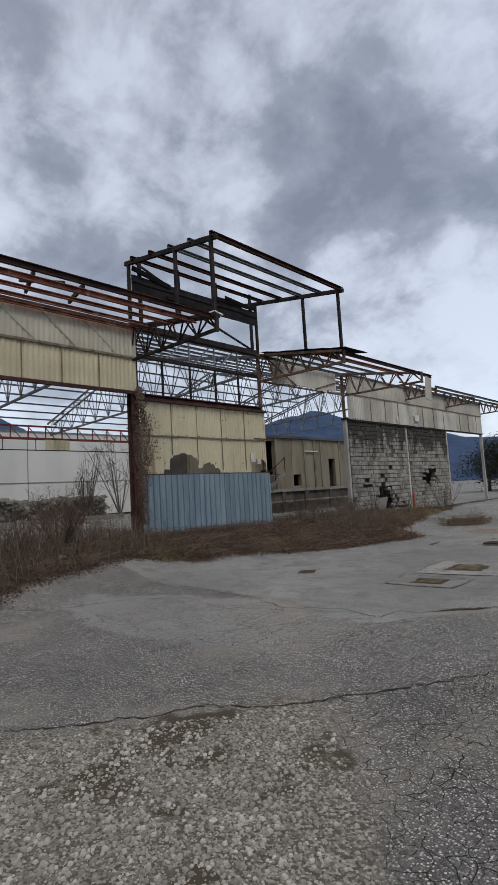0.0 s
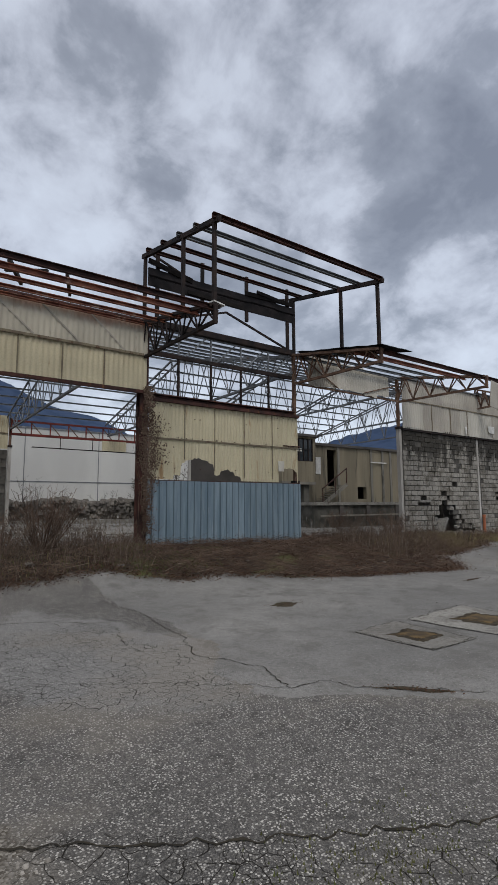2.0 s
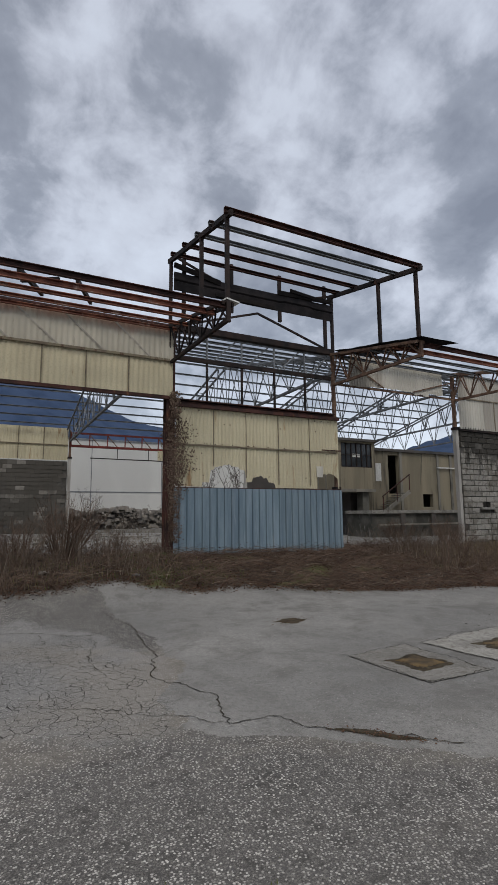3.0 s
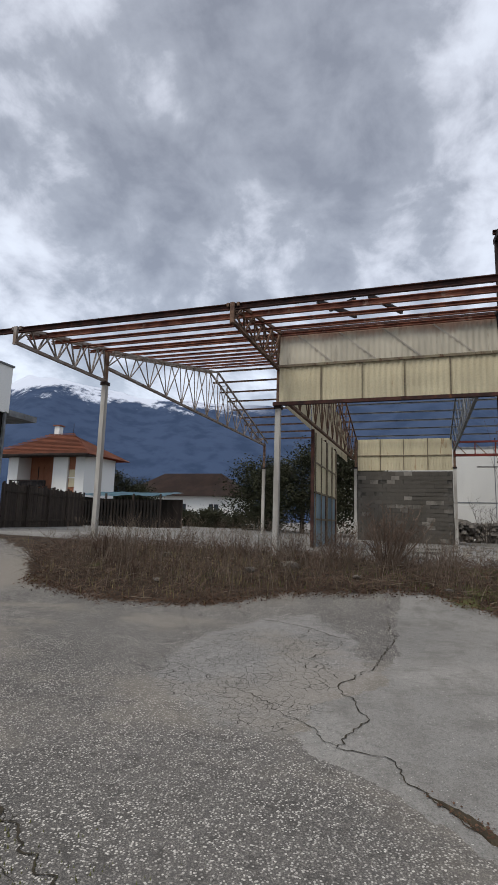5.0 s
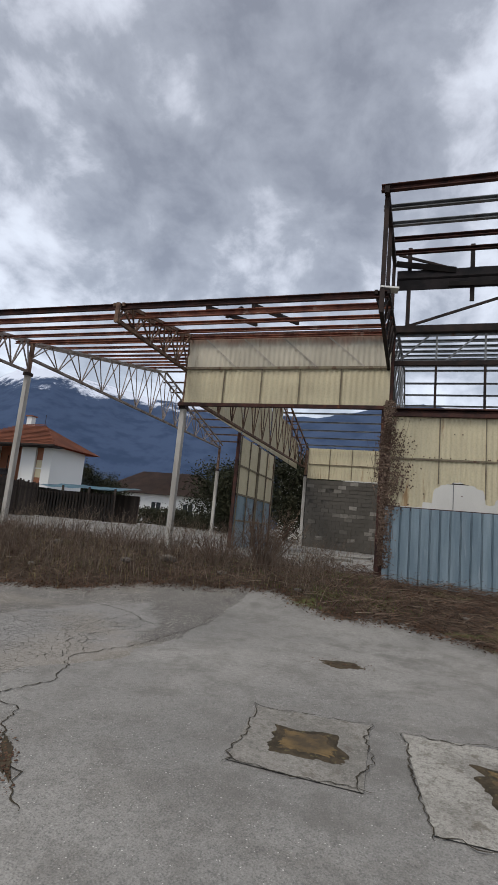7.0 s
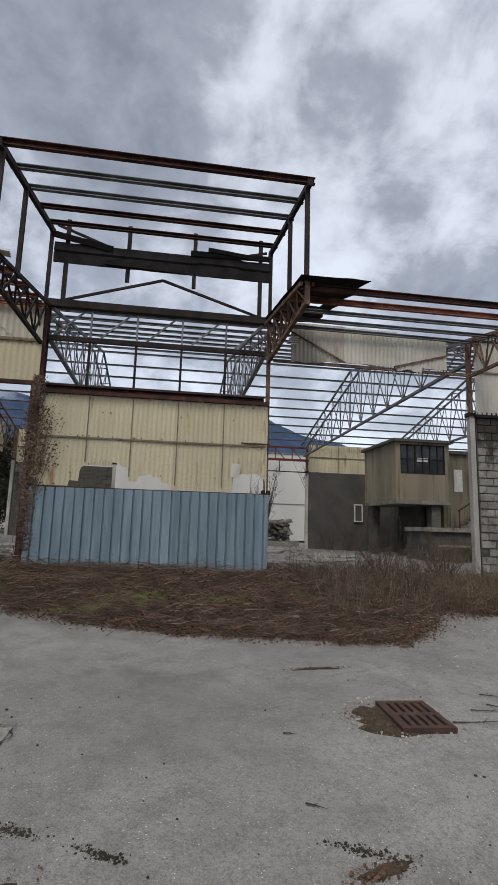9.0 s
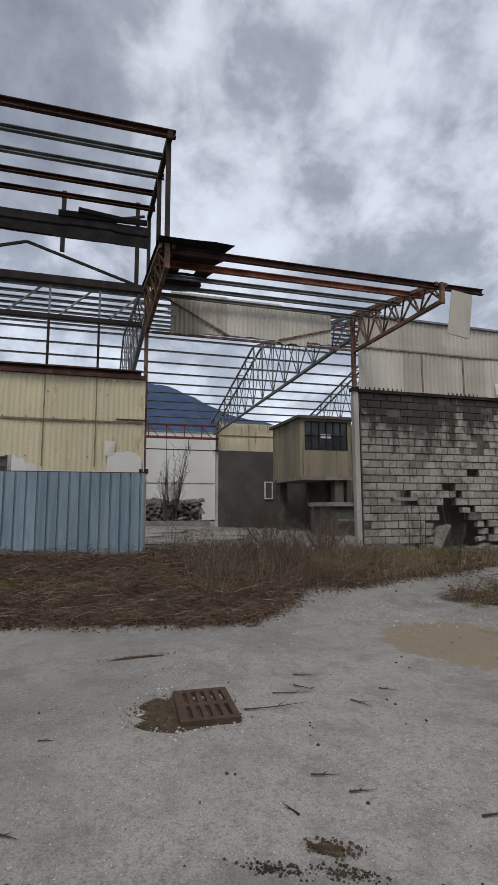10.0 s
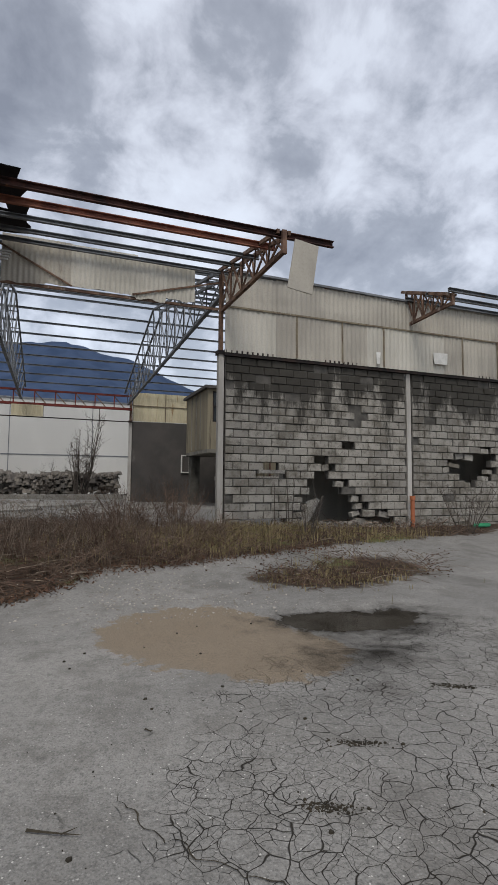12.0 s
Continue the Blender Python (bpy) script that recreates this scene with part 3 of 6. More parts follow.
def roof_z(x):
    if x > FX:
        return EAVE_Z + (x - FX) / (TIP_X - FX) * (TIP_Z - EAVE_Z)
    if x > APEX_X:
        return EAVE_Z + (x - FX) / (APEX_X - FX) * (APEX_Z - EAVE_Z)
    return APEX_Z + (x - APEX_X) / (FAR_X - APEX_X) * (FAR_Z - APEX_Z)


def column(x, y, z1, mat, label, w=0.13, d=0.14, group="hall columns", z_split=None):
    z0 = ground_z(x, y) - 0.1
    t = thing("steel_column", (x, y, z0), label, "column", group)
    hz = z1 - z0
    b = bmesh.new()
    if z_split:
        bm = box(-d / 2, d / 2, -w / 2, w / 2, 0, z_split - z0)
        part("shaft", bm, mat, t)
        part("upper_shaft", box(-d / 2 + 0.02, d / 2 - 0.02, -w / 2 + 0.02, w / 2 - 0.02, z_split - z0, hz), M_BROWN, t, "rusty steel upper post")
        part("collar", box(-d / 2 - 0.03, d / 2 + 0.03, -w / 2 - 0.03, w / 2 + 0.03, z_split - z0 - 0.06, z_split - z0 + 0.03), M_DARK, t)
    else:
        # H-shaped rusty steel post
        beam((0, 0, 0), (0, 0, hz), 0.014, d, b)
        part("web", b, mat, t)
        part("flange", box(d / 2 - 0.016, d / 2, -w / 2, w / 2, 0, hz), mat, t)
        part("flange", box(-d / 2, -d / 2 + 0.016, -w / 2, w / 2, 0, hz), mat, t)
    b.free() if z_split else None
    part("base_plate", box(-d / 2 - 0.06, d / 2 + 0.06, -w / 2 - 0.06, w / 2 + 0.06, 0.06, 0.1), M_RUST, t)
    return t


for i, y in enumerate(BAYS):
    if y == 7.5:
        column(FX, y, 6.25, M_RUST, "dark rusty steel column overgrown with dry ivy", 0.22, 0.22)
    elif y == 12.5:
        column(FX, y, 6.3, M_POST, "pale column with a rusty steel head", 0.12, 0.14, z_split=2.35)
    else:
        column(FX, y, 6.25, M_POST, "pale weathered column with a rusty steel head", 0.125, 0.14, z_split=4.42 if y > 0 else 5.3)
for y in (-2.5, 2.6, 7.5, 17.65):
    column(FAR_X, y, 6.0, M_POST, "pale column of the far side of the hall", 0.15, 0.15, z_split=4.6)


def canopy_truss(mat, tip=TIP_X, depth_tip=0.32):
    """A bracket that tapers from the column to the canopy's edge, two ribs side by side."""
    t = thing("canopy_truss", (FX, 0, 5.3), "tapered rusty lattice bracket under the canopy", "truss", "canopy trusses")
    L = tip - FX
    n = 5
    for s in (-0.1, 0.1):
        part("top_chord", beam((0, s, 0.96), (L, s, 0.96 + TIP_Z - EAVE_Z), 0.05, 0.07), mat, t)
    part("bottom_chord", beam((0, 0, 0.06), (L, 0, TIP_Z - 5.3 - depth_tip), 0.07, 0.07), mat, t)
    part("end_post", beam((L, 0, TIP_Z - 5.3 - depth_tip - 0.05), (L, 0, TIP_Z - 5.3 + 0.03), 0.08, 0.06), mat, t)
    for i in range(n):
        a, b = i / n, (i + 1) / n
        zt = lambda f: 0.96 + f * (TIP_Z - EAVE_Z)
        zb = lambda f: 0.06 + f * (TIP_Z - 5.3 - depth_tip - 0.06)
        for s in (-0.1, 0.1):
            part("diagonal", beam((a * L, 0, zb(a)), ((a + b) / 2 * L, s, zt((a + b) / 2)), 0.032, 0.032), mat, t)
            part("diagonal", beam(((a + b) / 2 * L, s, zt((a + b) / 2)), (b * L, 0, zb(b)), 0.032, 0.032), mat, t)
    return t


end_bracket = canopy_truss(M_PALETRUSS)
end_bracket.location.y = BAYS[0]
end_bracket["label"] = "tapered chalky lattice bracket at the canopy's end"
black_bracket = canopy_truss(M_DARK)
black_bracket.location.y = BAYS[2]
black_bracket["label"] = "blackened lattice bracket under the canopy"
first = canopy_truss(M_BROWN)
first.location.y = BAYS[1]
for y in BAYS[3:5]:
    copy_thing(first, pose(FX, y, 5.3))


short = canopy_truss(M_BROWN, -9.65, 0.2)
short.matrix_basis = pose(FX, BAYS[5], 5.55)
for y in BAYS[6:]:
    copy_thing(short, pose(FX, y, 5.55))


def roof_truss(bottom_a, bottom_b, mat, y, label):
    t = thing("roof_truss", (FX, y, bottom_a), label, "truss", "hall roof trusses")
    span = FAR_X - FX
    zb = lambda f: f * (bottom_b - bottom_a)
    zt = lambda f: roof_z(FX + f * span) - bottom_a - 0.06
    apex = (APEX_X - FX) / span
    for s in (-0.17, 0.17):
        part("top_chord", beam((0, s, zt(0)), (apex * span, s, zt(apex)), 0.06, 0.07), mat, t)
        part("top_chord", beam((apex * span, s, zt(apex)), (span, s, zt(1)), 0.06, 0.07), mat, t)
    part("bottom_chord", beam((0, 0, 0), (span, 0, zb(1)), 0.10, 0.07), mat, t)
    n = 13
    for i in range(n):
        a, b = i / n, (i + 1) / n
        c = (a + b) / 2
        for s in (-0.17, 0.17):
            part("diagonal", beam((a * span, 0, zb(a)), (c * span, s, zt(c)), 0.028, 0.028), mat, t)
            part("diagonal", beam((c * span, s, zt(c)), (b * span, 0, zb(b)), 0.028, 0.028), mat, t)
        part("tie", beam((c * span, -0.17, zt(c)), (c * span, 0.17, zt(c)), 0.03, 0.03), mat, t)
    return t


base_truss = roof_truss(5.72, 5.45, M_GREY, 12.5, "grey steel lattice truss with a pitched top")
for y in (17.5, 22.55, 27.1, 7.5):
    copy_thing(base_truss, pose(FX, y, 5.72))
roof_truss(5.75, 5.9, M_PALETRUSS, -2.5, "light rusty lattice truss at the open end")
roof_truss(4.72, 5.05, M_BROWN, 2.5, "deep rusty lattice truss over a partition")


def purlin(x, y0, y1, z, mat, label, w=0.07, h=0.1, group="roof purlins"):
    t = link_mesh("purlin", channel((0, 0, 0), (0, y1 - y0, 0.012 * math.sin(x * 7)), w, h), mat)
    t.location = (x, y0, z)
    tagged(t, label, "purlin", group)
    return t


canopy_x = (-8.0, -8.75, -9.55, -10.35, -11.1)
for i, x in enumerate(canopy_x):
    m = (M_RUST, M_ORANGE, M_ORANGE, M_ORANGE, M_ORANGE)[i]
    purlin(x, -3.2 if i == 0 else -2.9, 7.6, roof_z(x) - 0.045, m, "orange-rusted steel purlin of the canopy", 0.065, 0.115 if i < 2 else 0.075)
    purlin(x, 12.4, 18.45 if i == 0 else 17.7, roof_z(x) - 0.045, (M_RUST, M_ORANGE, M_GREY, M_GREY, M_GREY)[i], "grey and rusty steel purlin of the canopy", 0.065, 0.11 if i < 2 else 0.075)
    if i in (0, 3, 4):
        purlin(min(x, -9.6), 22.4, 37.5, roof_z(min(x, -9.6)) + 0.02, M_GREY, "grey steel purlin of the canopy", 0.07, 0.09)
for i in range(17):
    x = -12.0 - i * 0.92
    purlin(x, -3.0, 2.6, roof_z(x) + 0.06, M_ORANGE if i < 8 else M_BROWN, "orange-rusted steel purlin of the hall roof", 0.055, 0.07)
    purlin(x, 2.6, 27.3, roof_z(x) + 0.06, M_GREY, "grey galvanised purlin of the bare hall roof", 0.055, 0.07)

# loose rafters left hanging on the canopy
for y in (3.9, 4.9):
    ob = link_mesh("loose_rafter", beam((-9.0, y, roof_z(-9.0) + 0.16), (-10.7, y + 0.55, roof_z(-10.7) + 0.16), 0.06, 0.09), M_DARK)
    tagged(ob, "dark steel rafter lying across the canopy purlins", "rafter", "loose rafters")
ob = link_mesh("loose_rafter", beam((-9.2, 4.6, roof_z(-9.2) + 0.17), (-9.9, 4.0, roof_z(-9.9) + 0.17), 0.06, 0.06), M_DARK)
tagged(ob, "short steel bar lying across the canopy purlins", "rafter", "loose rafters")


# ---- tower frame above the canopy ----
def tower():
    t = thing("tower_frame", (FX, 7.5, 6.25), "dark rusted steel frame of a roof lantern, stripped bare", "steel frame")
    W, D = 5.0, 3.45                 # along the facade, out over the yard
    zr = lambda x: 1.83 - 0.66 * x / D
    for y in (0, W):
        part("rafter", beam((-0.12, y, zr(0)), (D + 0.1, y, zr(D) - 0.02), 0.08, 0.11), M_DARK, t)
        for x in (0.03, 2.05, D - 0.1):
            part("post", beam((x, y, (0.0 if x < 1 else roof_z(FX + x) - 6.25)), (x, y, zr(x)), 0.075, 0.075), M_DARK, t)
    for i, x in enumerate((D, 2.68, 1.92, 1.12, 0.3)):
        m = (M_RUST, M_GREY, M_GREY, M_RUST, M_RUST)[i]
        part("purlin", channel((x, -0.1, zr(x) + 0.06), (x, W + 0.1, zr(x) + 0.06), 0.08, 0.12 if i == 0 else 0.09), m, t)
    for y in (0.35, 1.7, 3.2, 4.75):
        part("stud", beam((0.02, y, 0.1 if y in (0.35, 4.75) else 0.72), (0.02, y, 2.08), 0.09, 0.07), M_DARK, t)
    zc = 0.85
    part("brace", beam((0.0, 0.3, 0.15), (0.0, 2.5, 0.85), 0.05, 0.05), M_DARK, t)
    part("brace", beam((0.0, 2.5, 0.85), (0.0, 4.9, 0.12), 0.05, 0.05), M_DARK, t)
    part("brace", beam((0.0, 0.1, 1.95), (0.0, 1.5, 1.45), 0.05, 0.05), M_DARK, t)
    part("brace", beam((0.0, 3.6, 1.45), (0.0, 4.9, 1.8), 0.045, 0.045), M_DARK, t)
    # charred boarding
    bm = bmesh.new()
    n = 44
    ring = []
    for i in range(n + 1):
        y = 0.08 + (W - 0.1) * i / n
        top = 1.5 + 0.012 * noise.noise((y * 3, 0, 0)) + (0.06 if 3.3 < y < 4.3 else 0)
        bot = 1.03 + 0.012 * noise.noise((y * 2.3, 5, 0))
        ring.append([bm.verts.new(p) for p in ((0.06, y, bot), (0.10, y, (top + bot) / 2 - 0.03), (0.05, y, (top + bot) / 2), (0.09, y, (top + bot) / 2 + 0.04), (0.07, y, top), (0.02, y, top), (0.02, y, bot))])
    for i in range(n):
        for j in range(7):
            bm.faces.new((ring[i][j], ring[i + 1][j], ring[i + 1][(j + 1) % 7], ring[i][(j + 1) % 7]))
    bm.faces.new(ring[0])
    bm.faces.new(ring[-1][::-1])
    bmesh.ops.recalc_face_normals(bm, faces=bm.faces)
    part("charred_board", bm, M_BLACK, t, "charred black boarding")
    for p, q, w in (((0.1, 3.1, 1.54), (0.08, 4.95, 1.6), 0.13), ((0.13, 3.5, 1.66), (0.09, 4.6, 1.58), 0.1), ((0.12, 0.05, 1.66), (0.09, 1.35, 1.44), 0.14), ((0.12, 1.2, 1.1), (0.1, 3.0, 1.06), 0.1)):
        part("charred_plank", beam(p, q, 0.035, w), M_WOOD, t, "split charred plank")
    part("sill_beam", beam((0, 0, 0.08), (0, W, 0.08), 0.14, 0.16), M_DARK, t, "blackened sill beam")
    return t


tower()


# window band under the tower, glass gone
def window_band():
    t = thing("window_frame_band", (FX, 7.5, 4.25), "empty dark steel window band, glass all gone", "window frame")
    part("head_rail", beam((0, 0.1, 1.28), (0, 4.9, 1.28), 0.08, 0.1), M_DARK, t)
    part("sill_rail", beam((0.02, 0.1, 0.1), (0.02, 4.9, 0.1), 0.14, 0.14), M_RUST, t, "rusty sill rail")
    part("sill_flashing", beam((0.07, 0.1, 0.2), (0.07, 4.9, 0.2), 0.2, 0.03), M_RUST, t)
    for y in (1.0, 2.0, 3.0, 4.0):
        part("mullion", beam((0, y, 0.15), (0, y, 1.28), 0.05, 0.05), M_DARK, t)
        part("upper_post", beam((0, y, 1.3), (0, y, 1.95), 0.04, 0.04), M_GREY, t)
    for i in range(5):
        part("strut", beam((-0.03, i + 0.15, 1.3), (-0.03, i + 0.85, 1.95), 0.035, 0.035), M_GREY, t)
    return t


window_band()


# ---- cladding of the facade ----
def clad_wall(name, label, pieces):
    t = thing(name, (0, 0, 0), label, "wall", kind="structure")
    for y0, y1, z0, z1, x, m, kw in pieces:
        part("sheet", corrugated(y0, y1, z0, z1, x, **kw), m, t)
    return t


CX = FX + 0.13
# bay with the yellow and pale sheets high up
w1 = clad_wall("wall_1", "yellowed and pale corrugated fibreglass sheets above an open bay", [
    (2.55 + i * 1.24, 2.55 + (i + 1) * 1.24 + 0.03, 4.5, 5.45, CX + 0.004 * (i % 2), M_YELLOW, {}) for i in range(4)] + [
    (2.55 + i * 1.24, 2.55 + (i + 1) * 1.24 + 0.03, 5.38, 6.27, CX + 0.03 + 0.004 * (i % 2), M_CREAMTOP, {}) for i in range(4)])
for y in (3.58, 4.54, 5.48, 6.45):
    part("batten", box(CX + 0.02, CX + 0.032, y - 0.015, y + 0.015, 4.5, 5.4), M_BATTEN, w1)
part("rail", box(CX + 0.012, CX + 0.045, 2.5, 7.45, 5.36, 5.42), M_BATTEN, w1)
part("bottom_strip", box(CX - 0.06, CX + 0.04, 2.4, 7.45, 4.42, 4.5), M_RUST, w1, "rusty bottom angle")
part("top_angle", box(CX - 0.04, CX + 0.05, 2.5, 7.45, 6.25, 6.3), M_RUST, w1)
# shadows of bracing behind the translucent sheets, laid on as faint strips
for y in (3.0, 4.0, 5.0, 6.1):
    part("brace", beam((CX + 0.042, y, 6.15), (CX + 0.042, y + 0.85, 5.42), 0.012, 0.035), M_GREYCLAD, w1)


def torn(holes):
    return lambda y: max([0.0] + [h * max(0.0, 1 - abs(y - c) / w) ** 0.13 + 0.07 * noise.noise((y * 9, c, 0)) if abs(y - c) < w else 0.0 for c, w, h in holes])


rag = torn([(8.42, 0.1, 0.14), (9.02, 0.5, 0.56), (9.68, 0.2, 0.16), (9.95, 0.25, 0.30), (10.2, 0.2, 0.12), (12.1, 0.36, 0.42)])
w2 = clad_wall("wall_2", "yellow corrugated sheets, torn at the foot, over blue sheeting", [
    (7.62 + i * 1.21, 7.62 + (i + 1) * 1.21 + 0.03, 2.32, 3.36, CX + 0.004 * (i % 2), M_YELLOW, {"ragged": rag, "pitch": 0.1}) for i in range(4)] + [
    (7.62 + i * 1.21, 7.62 + (i + 1) * 1.21 + 0.03, 3.33, 4.28, CX + 0.016 + 0.004 * (i % 2), M_YELLOW, {"pitch": 0.1}) for i in range(4)])
for y in (8.62, 9.53, 10.5, 11.5):
    part("batten", box(CX + 0.018, CX + 0.034, y - 0.012, y + 0.012, 2.4 + rag(y), 4.25), M_BATTEN, w2)
part("rail", box(CX + 0.01, CX + 0.034, 7.6, 12.45, 3.32, 3.36), M_BATTEN, w2)
part("top_angle", box(CX - 0.1, CX + 0.1, 7.5, 12.5, 4.26, 4.34), M_RUST, w2, "rusty angle above the sheets")
random.seed(5)
for _ in range(26):
    y, z = random.uniform(7.7, 12.3), random.choice((3.38, 3.38, 3.9, 4.2, 2.6))
    part("bolt", box(CX + 0.02, CX + 0.04, y - 0.011, y + 0.011, z - 0.011, z + 0.011), M_RUST, w2)
part("hinge_bar", box(CX + 0.03, CX + 0.05, 11.9, 12.55, 3.38, 3.41), M_RUST, w2)

w3 = thing("wall_3", (0, 0, 0), "faded blue ribbed steel sheeting at the foot of the facade", "wall", kind="structure")
for i in range(5):
    part("sheet", corrugated(7.56 + i * 0.985, 7.56 + (i + 1) * 0.985 + 0.02, ground_z(FX, 10) - 0.1, 2.28, CX + 0.07 + 0.003 * (i % 2), pitch=0.197, depth=0.038, square=True, steps=14), M_BLUE, w3)
part("top_rail", box(CX + 0.02, CX + 0.05, 7.5, 12.5, 2.22, 2.3), M_RUST, w3)


def tear(y):
    return 0.05 * noise.noise((y * 4, 0, 3)) + (0.12 if y > 16.2 else 0.0) + 0.05 * math.sin(y * 1.4)


w4 = clad_wall("wall_4", "torn pale fibreglass strip hanging under the canopy", [
    (13.0, 14.3, 5.38, 6.32, CX, M_GREYCLAD, {"ragged": tear, "pitch": 0.1}), (14.28, 15.6, 5.38, 6.30, CX + 0.005, M_CREAM, {"ragged": tear, "pitch": 0.1}),
    (15.58, 16.85, 5.36, 6.25, CX + 0.01, M_CREAM, {"ragged": tear, "pitch": 0.1})])
part("brace", beam((CX + 0.03, 12.75, 6.2), (CX + 0.03, 14.3, 5.42), 0.02, 0.035), M_BROWN, w4)
part("brace", beam((CX + 0.03, 15.5, 5.42), (CX + 0.03, 17.4, 5.95), 0.02, 0.035), M_BROWN, w4)
part("rail", beam((CX - 0.04, 12.6, 5.36), (CX - 0.04, 17.4, 5.36), 0.05, 0.05), M_BROWN, w4)

for nm, a, b in (("wall_5", 17.55, 22.5), ("wall_6", 22.5, 27.1), ("wall_7", 27.1, 32.2)):
    k = (b - a) / 4
    w = clad_wall(nm, "greyed corrugated fibreglass sheets above the block wall", [
        (a + i * k, a + (i + 1) * k + 0.03, 4.4, 5.48, CX + 0.02 + 0.004 * (i % 2), M_GREYCLAD if (i % 3) else M_CREAM, {}) for i in range(4)] + [
        (a + i * k, a + (i + 1) * k + 0.03, 5.44, 6.2 + 0.03 * (i % 2), CX + 0.036 + 0.004 * (i % 2), M_GREYCLAD, {}) for i in range(4)])
    for y in (a + 1.77, a + 3.0, a + 4.2):
        part("batten", box(CX + 0.03, CX + 0.046, y - 0.02, y + 0.02, 4.42, 5.42), M_BATTEN, w)
    part("rail", box(CX + 0.03, CX + 0.05, a, b, 5.42, 5.46), M_BATTEN, w)
    # dark strip for the shadow under the sheets, which also closes the gap
    part("bottom_strip", box(CX - 0.1, CX + 0.012, a, b, 4.33, 4.46), M_DARK, w)
    part("ridge_flashing", beam((CX + 0.02, a, 6.27), (CX + 0.02, b, 6.2), 0.16, 0.05), M_GREY, w)

# pale scraps stuck to the cladding
def scrap(y, z, w, h, name, label, m, x=None, tilt=0.0):
    bm = box(-0.012, 0.012, -w / 2, w / 2, -h / 2, h / 2)
    for v in bm.verts:
        v.co.x += 0.06 * noise.noise(v.co * 5)
        v.co.y += 0.05 * noise.noise(v.co * 7 + Vector((3, 0, 0)))
    ob = link_mesh(name, bm, m)
    ob.matrix_basis = pose(x or CX + 0.09, y, z, tilt, 0, 0)
    tagged(ob, label, "scrap")


# a white sheet stands for daylight coming through a broken hole
scrap(23.45, 4.78, 0.42, 0.3, "hole_light_sheet", "white sheet standing for the light in a broken hole of the cladding", M_PALE)
scrap(11.8, 2.78, 0.2, 0.3, "torn_flap", "torn pale flap of fibreglass at the sheet's foot", M_CREAM, CX + 0.06)
scrap(21.55, 4.62, 0.1, 0.3, "lamp_bracket", "small pale fitting at the foot of the cladding", M_PALE)
scrap(17.82, 5.06, 0.46, 0.85, "hanging_panel", "grey sheet hanging from the canopy's end", M_GREYCLAD, -7.9, -9)
for i in range(4):
    scrap(13.0 + 0.02 * i, 5.78 + 0.055 * i, 0.24, 0.03, "vent_slat", "white slat of a small wall vent", M_PALE, CX + 0.05)

# tar sheet left on the canopy beside the tower
bm = bmesh.new()
g = [[bm.verts.new((x + 0.05 * noise.noise((x * 3, y * 2, 0)), y + (0.25 * noise.noise((x * 2.5, 7, 0)) if j == 8 else 0), roof_z(x) + 0.09 + 0.04 * noise.noise((x * 2, y * 2.5, 2)))) for j in range(9) for y in [12.35 + j * 0.145]] for i in range(13) for x in [-7.75 - i * 0.28]]
for i in range(12):
    for j in range(8):
        if not (i in (5, 6) and j in (4, 5)):
            bm.faces.new((g[i][j], g[i][j + 1], g[i + 1][j + 1], g[i + 1][j]))
bmesh.ops.solidify(bm, geom=bm.faces[:], thickness=0.05)
tagged(link_mesh("tar_sheet", bm, M_BLACK), "torn black tar sheeting lying on the canopy purlins", "roof sheet")
tagged(link_mesh("lantern_apron", beam((TIP_X - 0.1, 7.45, 5.72), (TIP_X - 0.15, 7.75, 5.7), 0.2, 0.03), M_PALE), "pale flashing scrap on the canopy corner", "flashing")


# ---- interior and far side of the hall ----
def slab(name, x0, x1, y0, y1, z0, z1, m, label, cat="wall", kind="structure"):
    ob = link_mesh(name, box(x0, x1, y0, y1, z0, z1), m)
    return tagged(ob, label, cat, kind=kind)


def clad_x(t, x, y0, y1, z0, z1, m, n):
    k = (y1 - y0) / n
    for i in range(n):
        part("sheet", corrugated(y0 + i * k, y0 + (i + 1) * k, z0, z1, x, pitch=0.14, steps=4), m, t)
        part("batten", box(x + 0.012, x + 0.03, y0 + i * k - 0.02, y0 + i * k + 0.02, z0, z1), M_BATTEN, t)


far1 = slab("wall_8", FAR_X - 0.25, FAR_X, 2.7, 7.4, 0.5, 4.4, M_MORTAR, "dark stained block wall on the far side of the hall")
far1c = thing("wall_9", (0, 0, 0), "cream corrugated sheets above the far block wall", "wall", kind="structure")
clad_x(far1c, FAR_X + 0.02, 2.7, 7.4, 4.45, 6.1, M_YELLOW, 4)
part("rail", box(FAR_X + 0.03, FAR_X + 0.06, 2.7, 7.4, 5.2, 5.25), M_BATTEN, far1c)
far2 = slab("wall_10", FAR_X - 0.25, FAR_X, 17.75, 24.5, 0.4, 4.6, M_DARKWALL, "dark rendered wall on the far side of the hall")
far2c = thing("wall_11", (0, 0, 0), "cream corrugated sheets above the dark rendered wall", "wall", kind="structure")
clad_x(far2c, FAR_X + 0.02, 17.75, 24.5, 4.62, 6.1, M_YELLOW, 4)
part("rail", box(FAR_X + 0.03, FAR_X + 0.06, 17.75, 24.5, 5.4, 5.44), M_BATTEN, far2c)
